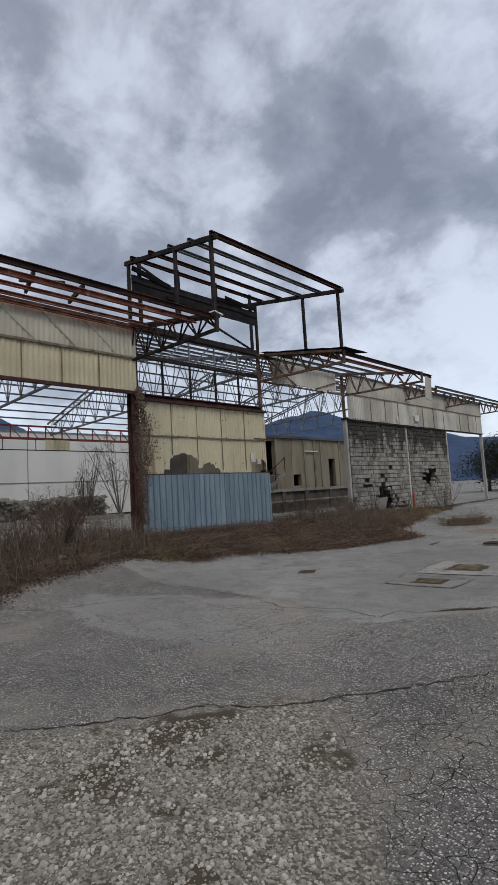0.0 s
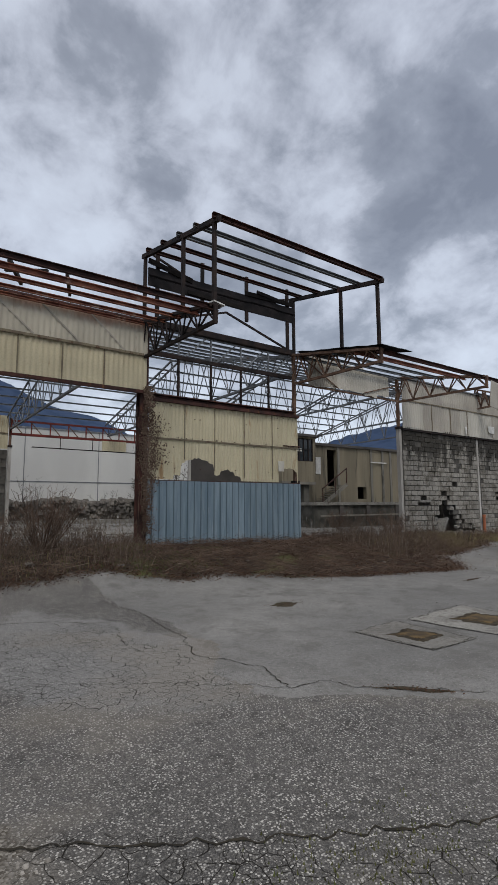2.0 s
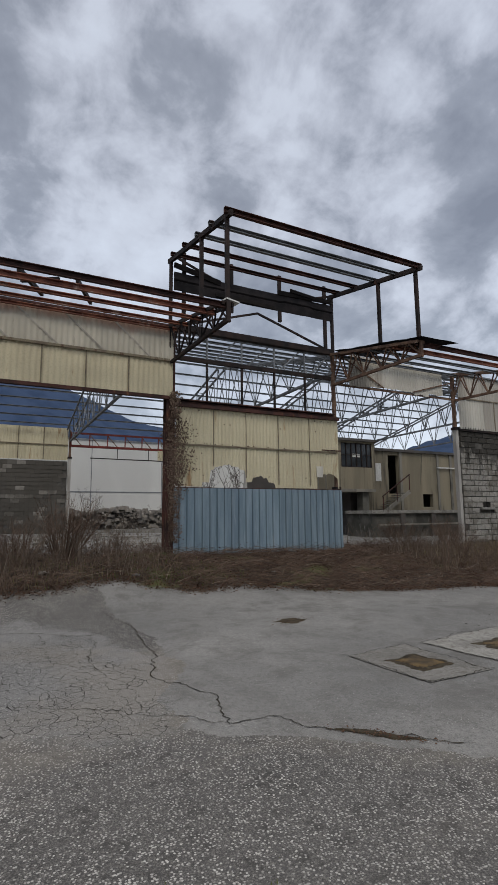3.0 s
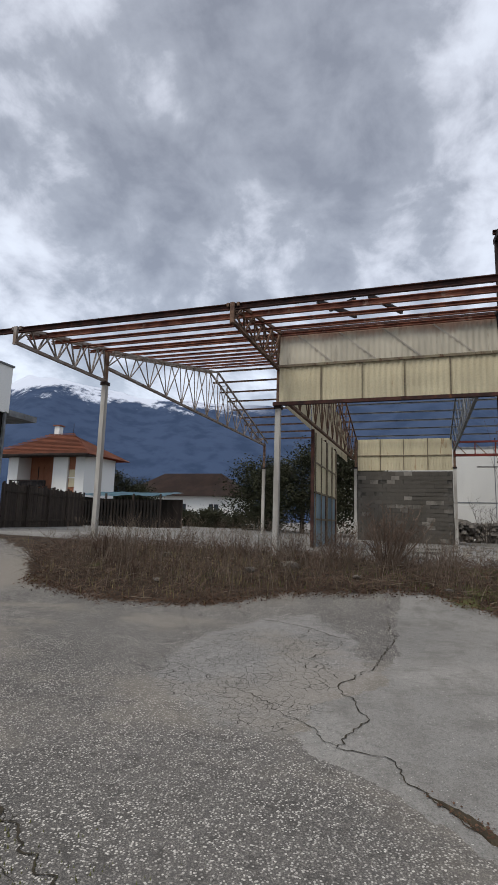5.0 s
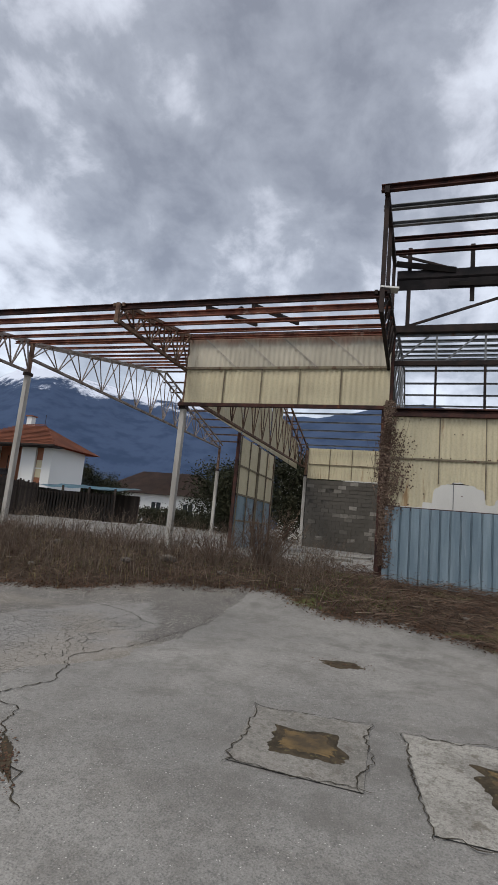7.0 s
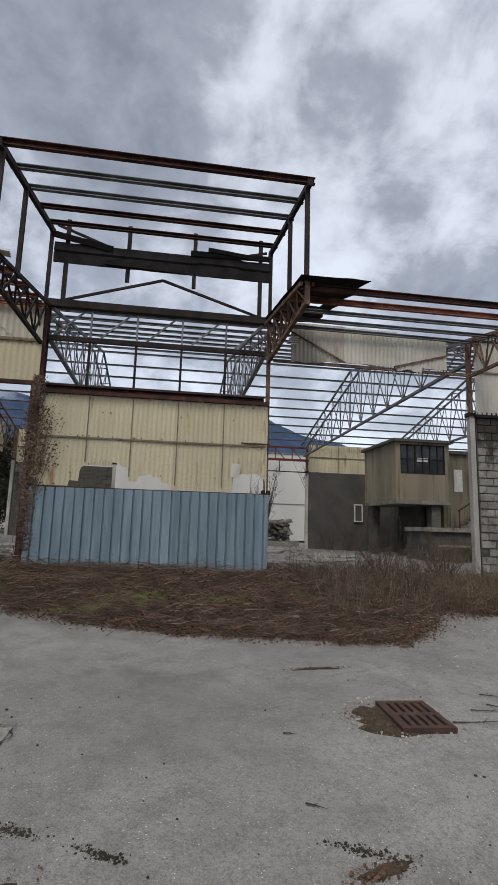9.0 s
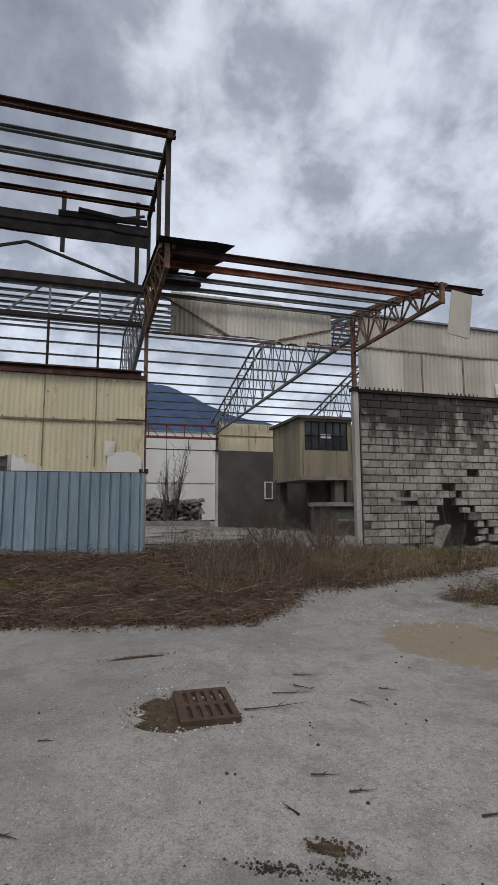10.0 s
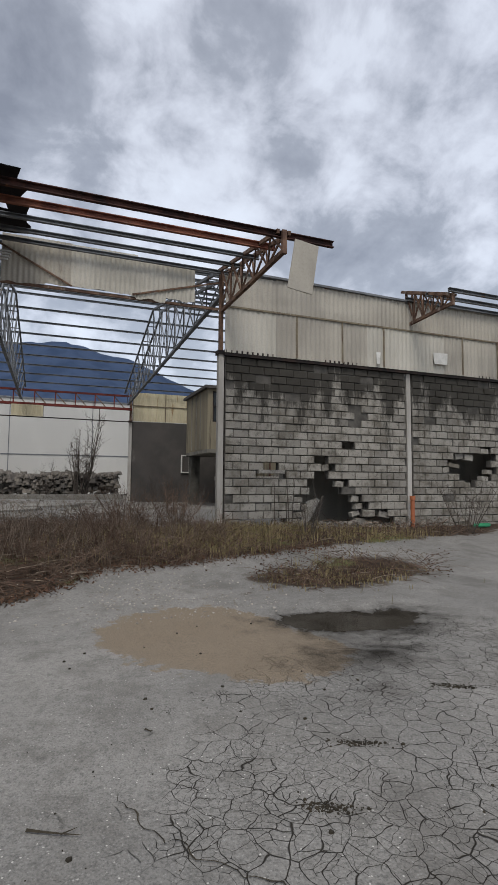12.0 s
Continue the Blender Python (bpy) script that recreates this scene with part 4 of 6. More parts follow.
# blocks of the far wall, course by course
random.seed(11)
bm = box(-0.03, 0.03, 0, 0.405, 0, 0.195)
far_block = bpy.data.meshes.new("block")
bm.to_mesh(far_block)
bm.free()
far_block.materials.append(M_BLOCKFAR)
for r in range(18):
    for c in range(11):
        y = 2.72 + c * 0.423 + (0.2 if r % 2 else 0)
        if y < 6.96 and random.random() > 0.03:
            ob = new("block", far_block)
            ob.parent = far1
            ob.location = (FAR_X + random.uniform(-0.012, 0.012), y, 0.62 + r * 0.209)
meter = thing("wall_box", (FAR_X + 0.02, 20.3, 2.0), "small white-framed wall opening", "wall box")
for y in (0, 0.42):
    part("frame_side", box(0, 0.06, y, y + 0.06, 0, 0.95), M_PALE, meter)
for z in (0, 0.89):
    part("frame_rail", box(0, 0.06, 0.06, 0.42, z, z + 0.06), M_PALE, meter)
part("panel", box(0, 0.03, 0.06, 0.42, 0.06, 0.89), M_DARKWALL, meter)


def red_girder():
    t = thing("red_girder", (FAR_X + 0.1, 7.5, 5.15), "red-painted lattice girder across the far opening", "girder")
    W = 10.2
    part("top_chord", beam((0, 0, 0.72), (0, W, 0.72), 0.1, 0.09), M_RED, t)
    part("bottom_chord", beam((0, 0, 0.05), (0, W, 0.05), 0.12, 0.12), M_RED, t)
    n = 11
    for i in range(n):
        y = W * i / n
        part("upright", beam((0, y + 0.03, 0.05), (0, y + 0.03, 0.72), 0.05, 0.05), M_RED, t)
        part("diagonal", beam((0, y, 0.7), (0, y + W / n * 0.6, 0.08), 0.04, 0.04), M_BROWN, t)
    part("hanging_rail", beam((0.05, 1.0, -0.55), (0.05, W, -0.6), 0.05, 0.05), M_DARK, t)
    for y in (2.4, 4.1, 6.0, 8.6):
        part("hanger", beam((0.05, y, -0.6), (0.05, y, 0.0), 0.03, 0.03), M_DARK, t)
    part("yellow_panel", corrugated(4.6, 6.0, -0.55, 0.0, 0.1, pitch=0.14, steps=4), M_YELLOW, t, "yellow corrugated remnant")
    return t


red_girder()


# partition of yellow and blue sheets under the second truss
def partition():
    t = thing("sheet_partition", (-16.0, 2.45, ground_z(-16, 2.4)), "yellow and blue corrugated partition on rusty posts", "partition")
    z = 0.85
    for x0, x1 in ((0.1, 2.25), (2.4, 4.6)):
        for n, (z0, z1, m) in enumerate(((0.0, 1.75, M_BLUE), (1.8, 2.75, M_YELLOW), (2.75, 3.75, M_YELLOW))):
            bm = corrugated(x0, x1, z0, z1, 0.05 if n else 0.03, pitch=0.14, steps=4)
            bm.transform(Matrix(((0, -1, 0, 0), (1, 0, 0, 0), (0, 0, 1, 0), (0, 0, 0, 1))))
            part("sheet", bm, m, t)
        for x in (x0, (x0 + x1) / 2, x1):
            part("batten", box(-x - 0.03, -x + 0.03, 0.07, 0.10, 0, 3.75), M_BATTEN, t)
        for zz in (0.9, 1.78, 2.75):
            part("rail", box(-x1, -x0, 0.075, 0.095, zz - 0.03, zz + 0.03), M_BATTEN, t)
    for x in (0.0, 2.32, 4.7):
        part("post", box(-x - 0.045, -x + 0.045, -0.05, 0.05, -0.1, 3.85), M_RUST, t, "rusty post")
    return t


partition()
# yellow sheets behind the second truss
w12 = thing("wall_12", (0, 0, 0), "yellow sheets hung behind the deep roof truss", "wall", kind="structure")
for i in range(7):
    xa = -13.2 - i * 1.9
    bm = corrugated(-xa, -xa + 1.85, 4.85, roof_z(xa - 0.9) - 0.15, 2.2, pitch=0.2, steps=4)
    bm.transform(Matrix(((0, -1, 0, 0), (1, 0, 0, 0), (0, 0, 1, 0), (0, 0, 0, 1))))
    part("sheet", bm, M_YELLOW, w12)


# cabin on stilts, long concrete building, loading dock
def cabin():
    t = thing("raised_cabin", (-21.0, 20.0, 0.45), "stained ochre concrete cabin raised above the dock, with a metal window", "building")
    part("body", box(-3.6, -0.152, 0.0, 0.12, 2.452, 5.0), M_TAN, t)
    fr = bmesh.new()
    for a in ((0, 0.22, 2.45, 5.0), (2.3, 2.5, 2.45, 5.0), (0.22, 2.3, 2.45, 3.6), (0.22, 2.3, 4.9, 5.0)):
        box(-0.15, 0, a[0], a[1], a[2], a[3], fr)
    part("front_wall", fr, M_TAN, t)
    part("back_wall", box(-3.6, -3.45, 0.12, 2.5, 2.45, 5.0), M_TAN, t)
    part("side_wall", box(-3.45, -0.15, 2.38, 2.5, 2.45, 5.0), M_TAN, t)
    part("floor_slab", box(-3.6, 0.0, 0.0, 2.5, 2.3, 2.449), M_CONC, t)
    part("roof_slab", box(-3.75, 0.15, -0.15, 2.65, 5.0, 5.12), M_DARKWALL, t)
    w = part("window", box(-0.1, -0.06, 0.22, 2.3, 3.6, 4.9), M_GLASS, t, "dusty window panes")
    for y in (0.22, 0.55, 0.9, 1.25, 1.6, 1.95, 2.26):
        part("glazing_bar", box(-0.06, -0.01, y, y + 0.045, 3.6, 4.9), M_DARK, w)
    for z in (3.6, 4.25, 4.85):
        part("glazing_rail", box(-0.05, -0.015, 0.22, 2.3, z, z + 0.04), M_DARK, w)
    part("torn_paper", box(-0.055, -0.03, 1.0, 1.5, 4.15, 4.32), M_PALE, w)
    # pillars and stub wall take dark colours for the undercroft's shade
    for x, y in ((-0.4, 1.9), (-3.2, 1.9), (-3.2, 0.3)):
        part("pillar", box(x - 0.25, x + 0.25, y - 0.2, y + 0.2, -0.1, 2.3), M_DOCK, t)
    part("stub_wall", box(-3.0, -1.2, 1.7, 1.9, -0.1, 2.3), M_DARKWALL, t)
    for y in (0.2, 0.9, 1.7):
        part("fin", box(-0.9 - y, -0.84 - y, -0.03, 0.0, 2.5, 5.0), M_CONC, t)
    return t


cabin()


def long_building():
    t = thing("concrete_building", (-21.6, 22.5, 0.4), "streaked concrete building with open door and outer stair", "building")
    bm = bmesh.new()
    for a in ((0, 1.5, -0.1, 4.7), (1.5, 2.3, -0.1, 2.3), (1.5, 2.3, 4.5, 4.7), (2.3, 4.1, -0.1, 4.7), (4.1, 4.9, -0.1, 1.55), (4.1, 4.9, 2.3, 4.7), (4.9, 8.2, -0.1, 4.7), (8.2, 9.0, 3.4, 4.7), (9.0, 14, -0.1, 4.7)):
        box(-0.25, 0, a[0], a[1], a[2], a[3], bm)
    part("wall", bm, M_TAN, t)
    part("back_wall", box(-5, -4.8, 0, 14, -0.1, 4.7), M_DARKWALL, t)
    # end and cross wall added in a dark tone, closing the doorway's view
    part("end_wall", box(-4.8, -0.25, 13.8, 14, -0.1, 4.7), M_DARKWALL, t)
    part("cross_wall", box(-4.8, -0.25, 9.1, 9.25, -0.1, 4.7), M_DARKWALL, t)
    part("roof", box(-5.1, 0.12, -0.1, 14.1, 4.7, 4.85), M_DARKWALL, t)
    for y in (2.42, 5.4, 6.5, 7.3, 9.6):
        part("pilaster", box(0.0, 0.07, y - 0.09, y + 0.09, 0, 4.7), M_CONC, t)
    part("poster", box(0.0, 0.02, 0.55, 0.95, 3.0, 4.0), M_PALE, t, "bleached white board")
    part("lamp_bar", box(0.05, 0.12, 5.3, 6.8, 3.85, 3.92), M_PALE, t)
    for i in range(9):
        part("tread", box(0.1, 0.9, 0.2 + i * 0.19, 0.45 + i * 0.19, 1.3 + i * 0.125 - 0.02, 1.3 + i * 0.125 + 0.03), M_CONC, t)
    part("stringer", beam((0.9, 0.15, 1.2), (0.9, 2.2, 2.4), 0.06, 0.2), M_CONC, t)
    part("handrail", beam((0.92, 0.15, 2.1), (0.92, 2.2, 3.35), 0.05, 0.05), M_RUST, t)
    for y in (0.2, 1.2, 2.15):
        part("baluster", beam((0.92, y, 1.2 + (y - 0.15) * 0.58), (0.92, y, 2.1 + (y - 0.15) * 0.61), 0.04, 0.04), M_RUST, t)
    return t


long_building()
dock = thing("loading_dock", (-19.0, 20.4, 0.4), "stained concrete loading dock with a broken edge", "dock")
part("dock_wall", box(-1.9, 0, 0, 13, -0.1, 1.2), M_DOCK, dock)
part("dock_slab", box(-1.9, 0.12, -0.1, 13, 1.2, 1.36), M_SLAB, dock)
for y in (1.8, 3.9, 6.4, 8.8):
    part("buttress", box(0.0, 0.1, y, y + 0.3, -0.1, 1.2), M_DARKWALL, dock)
part("dock_rail", box(0.13, 0.2, 0.3, 11, 0.62, 0.7), M_CONC, dock)

# far neighbours through the hall
white = thing("white_warehouse", (-40.0, -2.0, 0.8), "long plain white rendered warehouse wall", "building")
part("wall", box(-8, 0, 0, 38, -0.2, 6.6), M_OFFWHITE, white)
part("roof_edge", box(-8.05, 0.05, -0.05, 38.05, 6.6, 6.72), M_GREY, white)
part("base_line", box(0.0, 0.03, 0.0, 38, 2.6, 2.66), M_GREY, white)
for y in (13.0, 18.6):
    part("joint", box(0.0, 0.025, y, y + 0.05, -0.2, 6.6), M_GREY, white)


def lump(bm, c, r, seed):
    res = bmesh.ops.create_icosphere(bm, subdivisions=1, radius=r, matrix=Matrix.Translation(c))
    for v in res["verts"]:
        d = v.co - Vector(c)
        v.co = Vector(c) + d * (1 + 0.45 * noise.noise(v.co * (1.2 / r) + Vector((seed, 0, 0))))


random.seed(3)
verts, faces = [], []


def scatter_stones(n, place, rmin, rmax, flat=0.6):
    """Many rough six-cornered stones as one mesh."""
    vs, fs = [], []
    for _ in range(n):
        x, y, z = place()
        r = rmin * (rmax / rmin) ** (random.random() ** 2.2)
        a = random.random() * 6.28
        ring = [(x + r * math.cos(a + k * 1.2566) * random.uniform(0.7, 1.15), y + r * math.sin(a + k * 1.2566) * random.uniform(0.7, 1.15)) for k in range(5)]
        b = len(vs)
        vs += [(px, py, z - r * 0.1) for px, py in ring]
        vs += [(x + (px - x) * 0.72, y + (py - y) * 0.72, z + r * flat * random.uniform(0.7, 1.1)) for px, py in ring]
        for k in range(5):
            l = (k + 1) % 5
            fs.append((b + k, b + l, b + 5 + l, b + 5 + k))
        fs.append(tuple(b + 5 + k for k in range(5)))
    return vs, fs


def stuff(name, vs, fs, material, label, category, sm=False):
    me = bpy.data.meshes.new(name)
    me.from_pydata(vs, [], fs)
    if sm:
        me.polygons.foreach_set("use_smooth", [True] * len(fs))
    me.materials.append(material)
    return tagged(new(name, me), label, category, kind="stuff")


def rubble_place():
    y = random.uniform(5.5, 17.5)
    h = 1.15 + 0.45 * noise.noise((y * 0.5, 0, 0)) + 0.15 * noise.noise((y * 2, 3, 0))
    return (-30.5 + random.uniform(-0.7, 0.7), y, 0.75 + h * random.random() ** 0.7)


stuff("rubble_bank", *scatter_stones(5200, rubble_place, 0.06, 0.26, 0.8), M_RUBBLE, "low bank of heaped rubble and stones before the white wall", "rubble")
vs, fs = scatter_stones(1600, lambda: (lambda x, y: (x, y, ground_z(x, y)))(random.uniform(-26, -12.2), random.choice((random.gauss(9, 1.2), random.gauss(14.5, 1.5), random.uniform(3, 17)))), 0.02, 0.16, 0.4)
stuff("floor_debris", vs, fs, M_RUBBLE, "broken plaster and stones over the hall floor", "rubble")
tagged(link_mesh("kerb", box(-28.2, -27.9, 7.7, 17.5, 0.6, 0.86), M_SLAB), "pale concrete kerb along the hall's far edge", "kerb", kind="structure")


# ---- neighbours beyond the yard ----
def barn():
    t = thing("timber_barn", (-16.1, -10.5, 0.9), "barn with black boards below a white metal fascia", "building")
    L = 24.0
    part("fascia", box(0, L, -0.4, 0.15, 4.85, 6.8), M_WHITE, t, "white metal fascia")
    part("fascia_side", box(-0.01, 0.3, -14, -0.4, 4.85, 6.8), M_WHITE, t)
    part("fascia_cap", box(-0.06, L, -0.45, 0.2, 6.8, 6.88), M_GREY, t)
    part("eave", box(-1.6, 0.0, -5, 0.2, 4.75, 5.0), M_GREY, t, "grey side eave")
    part("core", box(0.05, L, -14, -0.06, -0.2, 6.7), M_WOOD, t)
    n = 60
    for i in range(n):
        x = 0.15 + i * 0.2
        bm = box(x, x + 0.185, -0.05, random.uniform(-0.02, 0.0), -0.1, 3.42)
        part("board", bm, M_WOOD, t)
        part("board", box(x, x + 0.185, -0.05, random.uniform(-0.02, 0.0), 3.5, 4.85), M_WOOD, t)
    part("rail", box(0.1, L, 0.0, 0.06, 3.42, 3.5), M_PALE, t, "pale horizontal rail")
    for x in (0.15, 4.15, 8.2):
        part("downpipe", beam((x, 0.1, -0.1), (x, 0.1, 4.9), 0.1, 0.1), M_GREY, t, "grey downpipe")
    return t


barn()


def fence(p, q, h, n, label, m):
    p, q = Vector(p), Vector(q)
    t = thing("board_fence", tuple(p), label, "fence")
    d = (q - p)
    L = d.length
    t.rotation_euler.z = math.atan2(d.y, d.x)
    k = L / n
    for i in range(n):
        hh = h + random.uniform(-0.1, 0.08)
        bm = box(i * k + 0.01, (i + 1) * k - 0.012, -0.015 + random.uniform(-0.01, 0.01), 0.015, -0.1, hh)
        part("board", bm, m, t)
    for z in (0.4, h - 0.4):
        part("rail", box(0, L, -0.06, -0.02, z, z + 0.08), m, t)
    for i in range(5):
        part("post", box(L * i / 4 - 0.05, L * i / 4 + 0.05, -0.12, -0.06, -0.2, h), m, t)
    return t


random.seed(8)
fence((-16.2, -10.4, 0.95), (-24.0, -12.2, 0.95), 2.0, 46, "weathered dark vertical board fence beside the barn", M_FENCE)


def house():
    t = thing("house", (-33.0, -21.9, 1.0), "house with terracotta hip roof, white and reddish walls", "house")
    y0, y1, zt = -4.9, 2.5, 5.45
    part("wall", box(-5, -2.2, y0, y1, -0.2, zt), M_BRICKRED, t, "reddish stucco wall")
    part("lower_wall", box(-2.2, -0.9, y0, y1, -0.2, 2.35), M_BRICKRED, t)
    part("white_wall", box(-2.2, -0.7, y0, y0 + 1.0, 2.35, zt), M_WHITE, t)
    part("white_wall", box(-2.2, -0.7, -0.4, 1.0, -0.2, zt), M_WHITE, t)
    part("side_bay", box(-2.2, -0.9, 1.0, 1.75, 2.35, zt), M_BRICKRED, t)
    part("white_wall", box(-2.2, -0.7, 1.75, y1 + 0.1, -0.2, zt), M_WHITE, t)
    part("end_wall", box(-5, -2.2, y1, y1 + 0.1, -0.2, zt), M_WHITE, t)
    rf = bmesh.new()
    e = [rf.verts.new(p) for p in ((0.3, y0 - 1.1, zt), (0.3, y1 + 1.0, zt), (-6.0, y1 + 1.0, zt), (-6.0, y0 - 1.1, zt))]
    r = [rf.verts.new(p) for p in ((-2.85, -2.4, 7.5), (-2.85, -0.3, 7.5))]
    for f in ((e[0], e[1], r[1], r[0]), (e[1], e[2], r[1]), (e[2], e[3], r[0], r[1]), (e[3], e[0], r[0])):
        rf.faces.new(f)
    bmesh.ops.solidify(rf, geom=rf.faces[:], thickness=-0.18)
    roof = part("roof", rf, M_ROOF, t, "terracotta tile roof")
    part("gutter", box(0.28, 0.42, y0 - 1.1, y1 + 1.0, zt - 0.12, zt + 0.02), M_DARK, roof)
    part("soffit", box(-0.9, 0.3, y0 - 1.1, y1 + 1.0, zt - 0.14, zt - 0.06), M_DARK, roof)
    for k in range(1, 14):
        f = k / 14
        part("tile_course", box(0.3 - 3.15 * f - 0.04, 0.3 - 3.15 * f + 0.04, y0 - 1.1 + 3.6 * f, y1 + 1.0 - 3.8 * f, zt + 0.17 + 2.05 * f, zt + 0.23 + 2.05 * f), M_ROOF, roof)
    part("chimney", box(-3.3, -2.8, -2.3, -1.8, 7.0, 8.3), M_WHITE, roof, "white chimney")
    part("chimney_cap", box(-3.4, -2.7, -2.4, -1.7, 8.3, 8.4), M_ROOF, roof)
    part("aerial", beam((-2.9, -0.4, 7.2), (-2.9, -0.4, 8.5), 0.03, 0.03), M_DARK, roof)
    part("balcony", box(-2.2, 0.2, -3.9, -0.4, 2.35, 2.5), M_CONC, t)
    part("balcony_rail", box(0.12, 0.17, -3.9, -0.4, 3.3, 3.38), M_DARK, t)
    for i in range(13):
        part("baluster", box(0.13, 0.16, -3.9 + i * 0.285, -3.87 + i * 0.285, 2.5, 3.3), M_DARK, t)
    for y in (-3.5, -1.9):
        w = part("window", box(-2.2, -2.14, y, y + 1.0, 2.5, 4.7), M_BRICKRED, t, "closed brown shutters")
        part("frame", box(-2.14, -2.1, y + 0.47, y + 0.53, 2.5, 4.7), M_DARK, w)
    w = part("window", box(-0.9, -0.84, 1.1, 1.65, 2.9, 4.3), M_YELLOW, t, "yellow roller blind")
    part("frame", box(-0.84, -0.8, 1.05, 1.7, 3.6, 3.68), M_WHITE, w)
    part("awning", box(-0.6, 0.1, -3.0, -0.9, 2.9, 3.4), M_BLACK, t, "black folded awning")
    return t


house()


def low_house():
    t = thing("low_house", (-60, -24, 1.0), "low pale house under a dark brown hip roof", "house")
    part("wall", box(-8, 0, -7, 8, -0.2, 3.6), M_WHITE, t)
    rf = bmesh.new()
    e = [rf.verts.new(p) for p in ((0.9, -8.2, 3.6), (0.9, 9.2, 3.6), (-9, 9.2, 3.6), (-9, -8.2, 3.6))]
    r = [rf.verts.new(p) for p in ((-4, -4, 6.9), (-4, 4.5, 6.9))]
    for f in ((e[0], e[1], r[1], r[0]), (e[1], e[2], r[1]), (e[2], e[3], r[0], r[1]), (e[3], e[0], r[0])):
        rf.faces.new(f)
    bmesh.ops.solidify(rf, geom=rf.faces[:], thickness=-0.2)
    part("roof", rf, M_ROOFD, t)
    for y in (-5, 0, 4.5):
        w = part("window", box(-0.02, 0.04, y, y + 1.3, 1.2, 2.6), M_GLASS, t)
        part("frame", box(0.04, 0.07, y + 0.6, y + 0.7, 1.2, 2.6), M_WHITE, w)
    return t


low_house()


def shed():
    t = thing("lean_to_shed", (-26.5, -12.0, 0.95), "low dark shed with a blue-green tarpaulin roof", "shed")
    part("back", box(-3.0, -2.9, -2.5, 3.4, 0, 1.9), M_FENCE, t)
    part("side", box(-2.9, 0, -2.5, -2.4, 0, 1.9), M_FENCE, t)
    bm = bmesh.new()
    g = [[bm.verts.new((-3.2 + i * 0.35, -2.7 + j * 0.5, 2.35 - 0.04 * i + 0.09 * noise.noise((i * 0.6, j * 0.5, 0)))) for j in range(13)] for i in range(10)]
    for i in range(9):
        for j in range(12):
            bm.faces.new((g[i][j], g[i + 1][j], g[i + 1][j + 1], g[i][j + 1]))
    bmesh.ops.solidify(bm, geom=bm.faces[:], thickness=0.03)
    part("tarpaulin", bm, M_TARP, t)
    for y in (-2.4, -0.4, 1.5, 3.3):
        part("post", box(-0.1, 0.0, y, y + 0.1, -0.1, 2.1), M_FENCE, t)
    for i in range(26):
        part("picket", box(0.02, 0.05, -2.4 + i * 0.225, -2.28 + i * 0.225, 0.0, 1.75), M_WOOD, t)
    for z in (0.35, 1.6):
        part("rail", box(-0.02, 0.02, -2.4, 3.4, z, z + 0.07), M_FENCE, t)
    return t


shed()
pl = tagged(link_mesh("pale_plank", box(-26.2, -26.05, -10.5, -7.5, 0.95, 1.07), M_PALE), "pale plank lying before the shed", "plank")


# ---- plants ----
def stem(vs, fs, p, d, length, r, bend, seg=3):
    """A thin three-sided stem that tapers and bends."""
    p, d = Vector(p), Vector(d).normalized()
    prev = None
    for k in range(seg + 1):
        s = d.cross(Vector((0.31, 0.2, 0.9))).normalized()
        u = s.cross(d)
        rr = r * (1 - 0.85 * k / seg)
        b = len(vs)
        for a in (0, 2.094, 4.189):
            vs.append(tuple(p + s * (math.cos(a) * rr) + u * (math.sin(a) * rr)))
        if prev is not None:
            for a in range(3):
                fs.append((prev + a, prev + (a + 1) % 3, b + (a + 1) % 3, b + a))
        prev = b
        p = p + d * (length / seg)
        d = (d + Vector(bend) * (1.0 / seg)).normalized()
    return p


def in_soil(lo=0.15):
    while True:
        y = random.uniform(-3.0, 23.5)
        if y > 17.5 and random.random() < 0.55:
            continue
        x = random.uniform(-12.4, -6.3)
        if soil_at(x, y) > lo + 0.35 * noise.noise((x, y, 0)):
            return x, y


random.seed(21)
# tangled brown brambles
vs, fs = [], []
for _ in range(15000):
    x, y = in_soil()
    dens = 0.5 + 0.5 * noise.noise((x * 0.6, y * 0.6, 4))
    if random.random() > (0.35 + dens if y > 7 else 0.05 + dens):
        continue
    a = random.random() * 6.28
    up = random.uniform(0.0, 0.4) if 7.6 < y < 14.0 else random.uniform(0.05, 0.9)
    L = random.uniform(0.25, 0.75) * (0.7 + 0.6 * dens)
    stem(vs, fs, (x, y, ground_z(x, y) + random.uniform(-0.02, 0.08)), (math.cos(a), math.sin(a), up), L, random.uniform(0.0025, 0.007), (random.uniform(-0.7, 0.7), random.uniform(-0.7, 0.7), random.uniform(-1.5, 0.2)))
stuff("bramble_thicket", vs, fs, M_STEM, "tangled dead brown brambles along the foot of the facade", "brambles")

vs, fs = [], []
for _ in range(1300):
    x, y = in_soil(0.0)
    a = random.random() * 6.28
    stem(vs, fs, (x, y, ground_z(x, y) + random.uniform(0.02, 0.16)), (math.cos(a) * 0.6, math.sin(a) * 1.3, random.uniform(-0.05, 0.3)), random.uniform(0.12, 0.45), random.uniform(0.004, 0.009), (random.uniform(-0.4, 0.4), random.uniform(-0.4, 0.4), -0.2))
stuff("fallen_twigs", vs, fs, M_TWIG, "pale broken twigs lying over the brambles", "twigs")

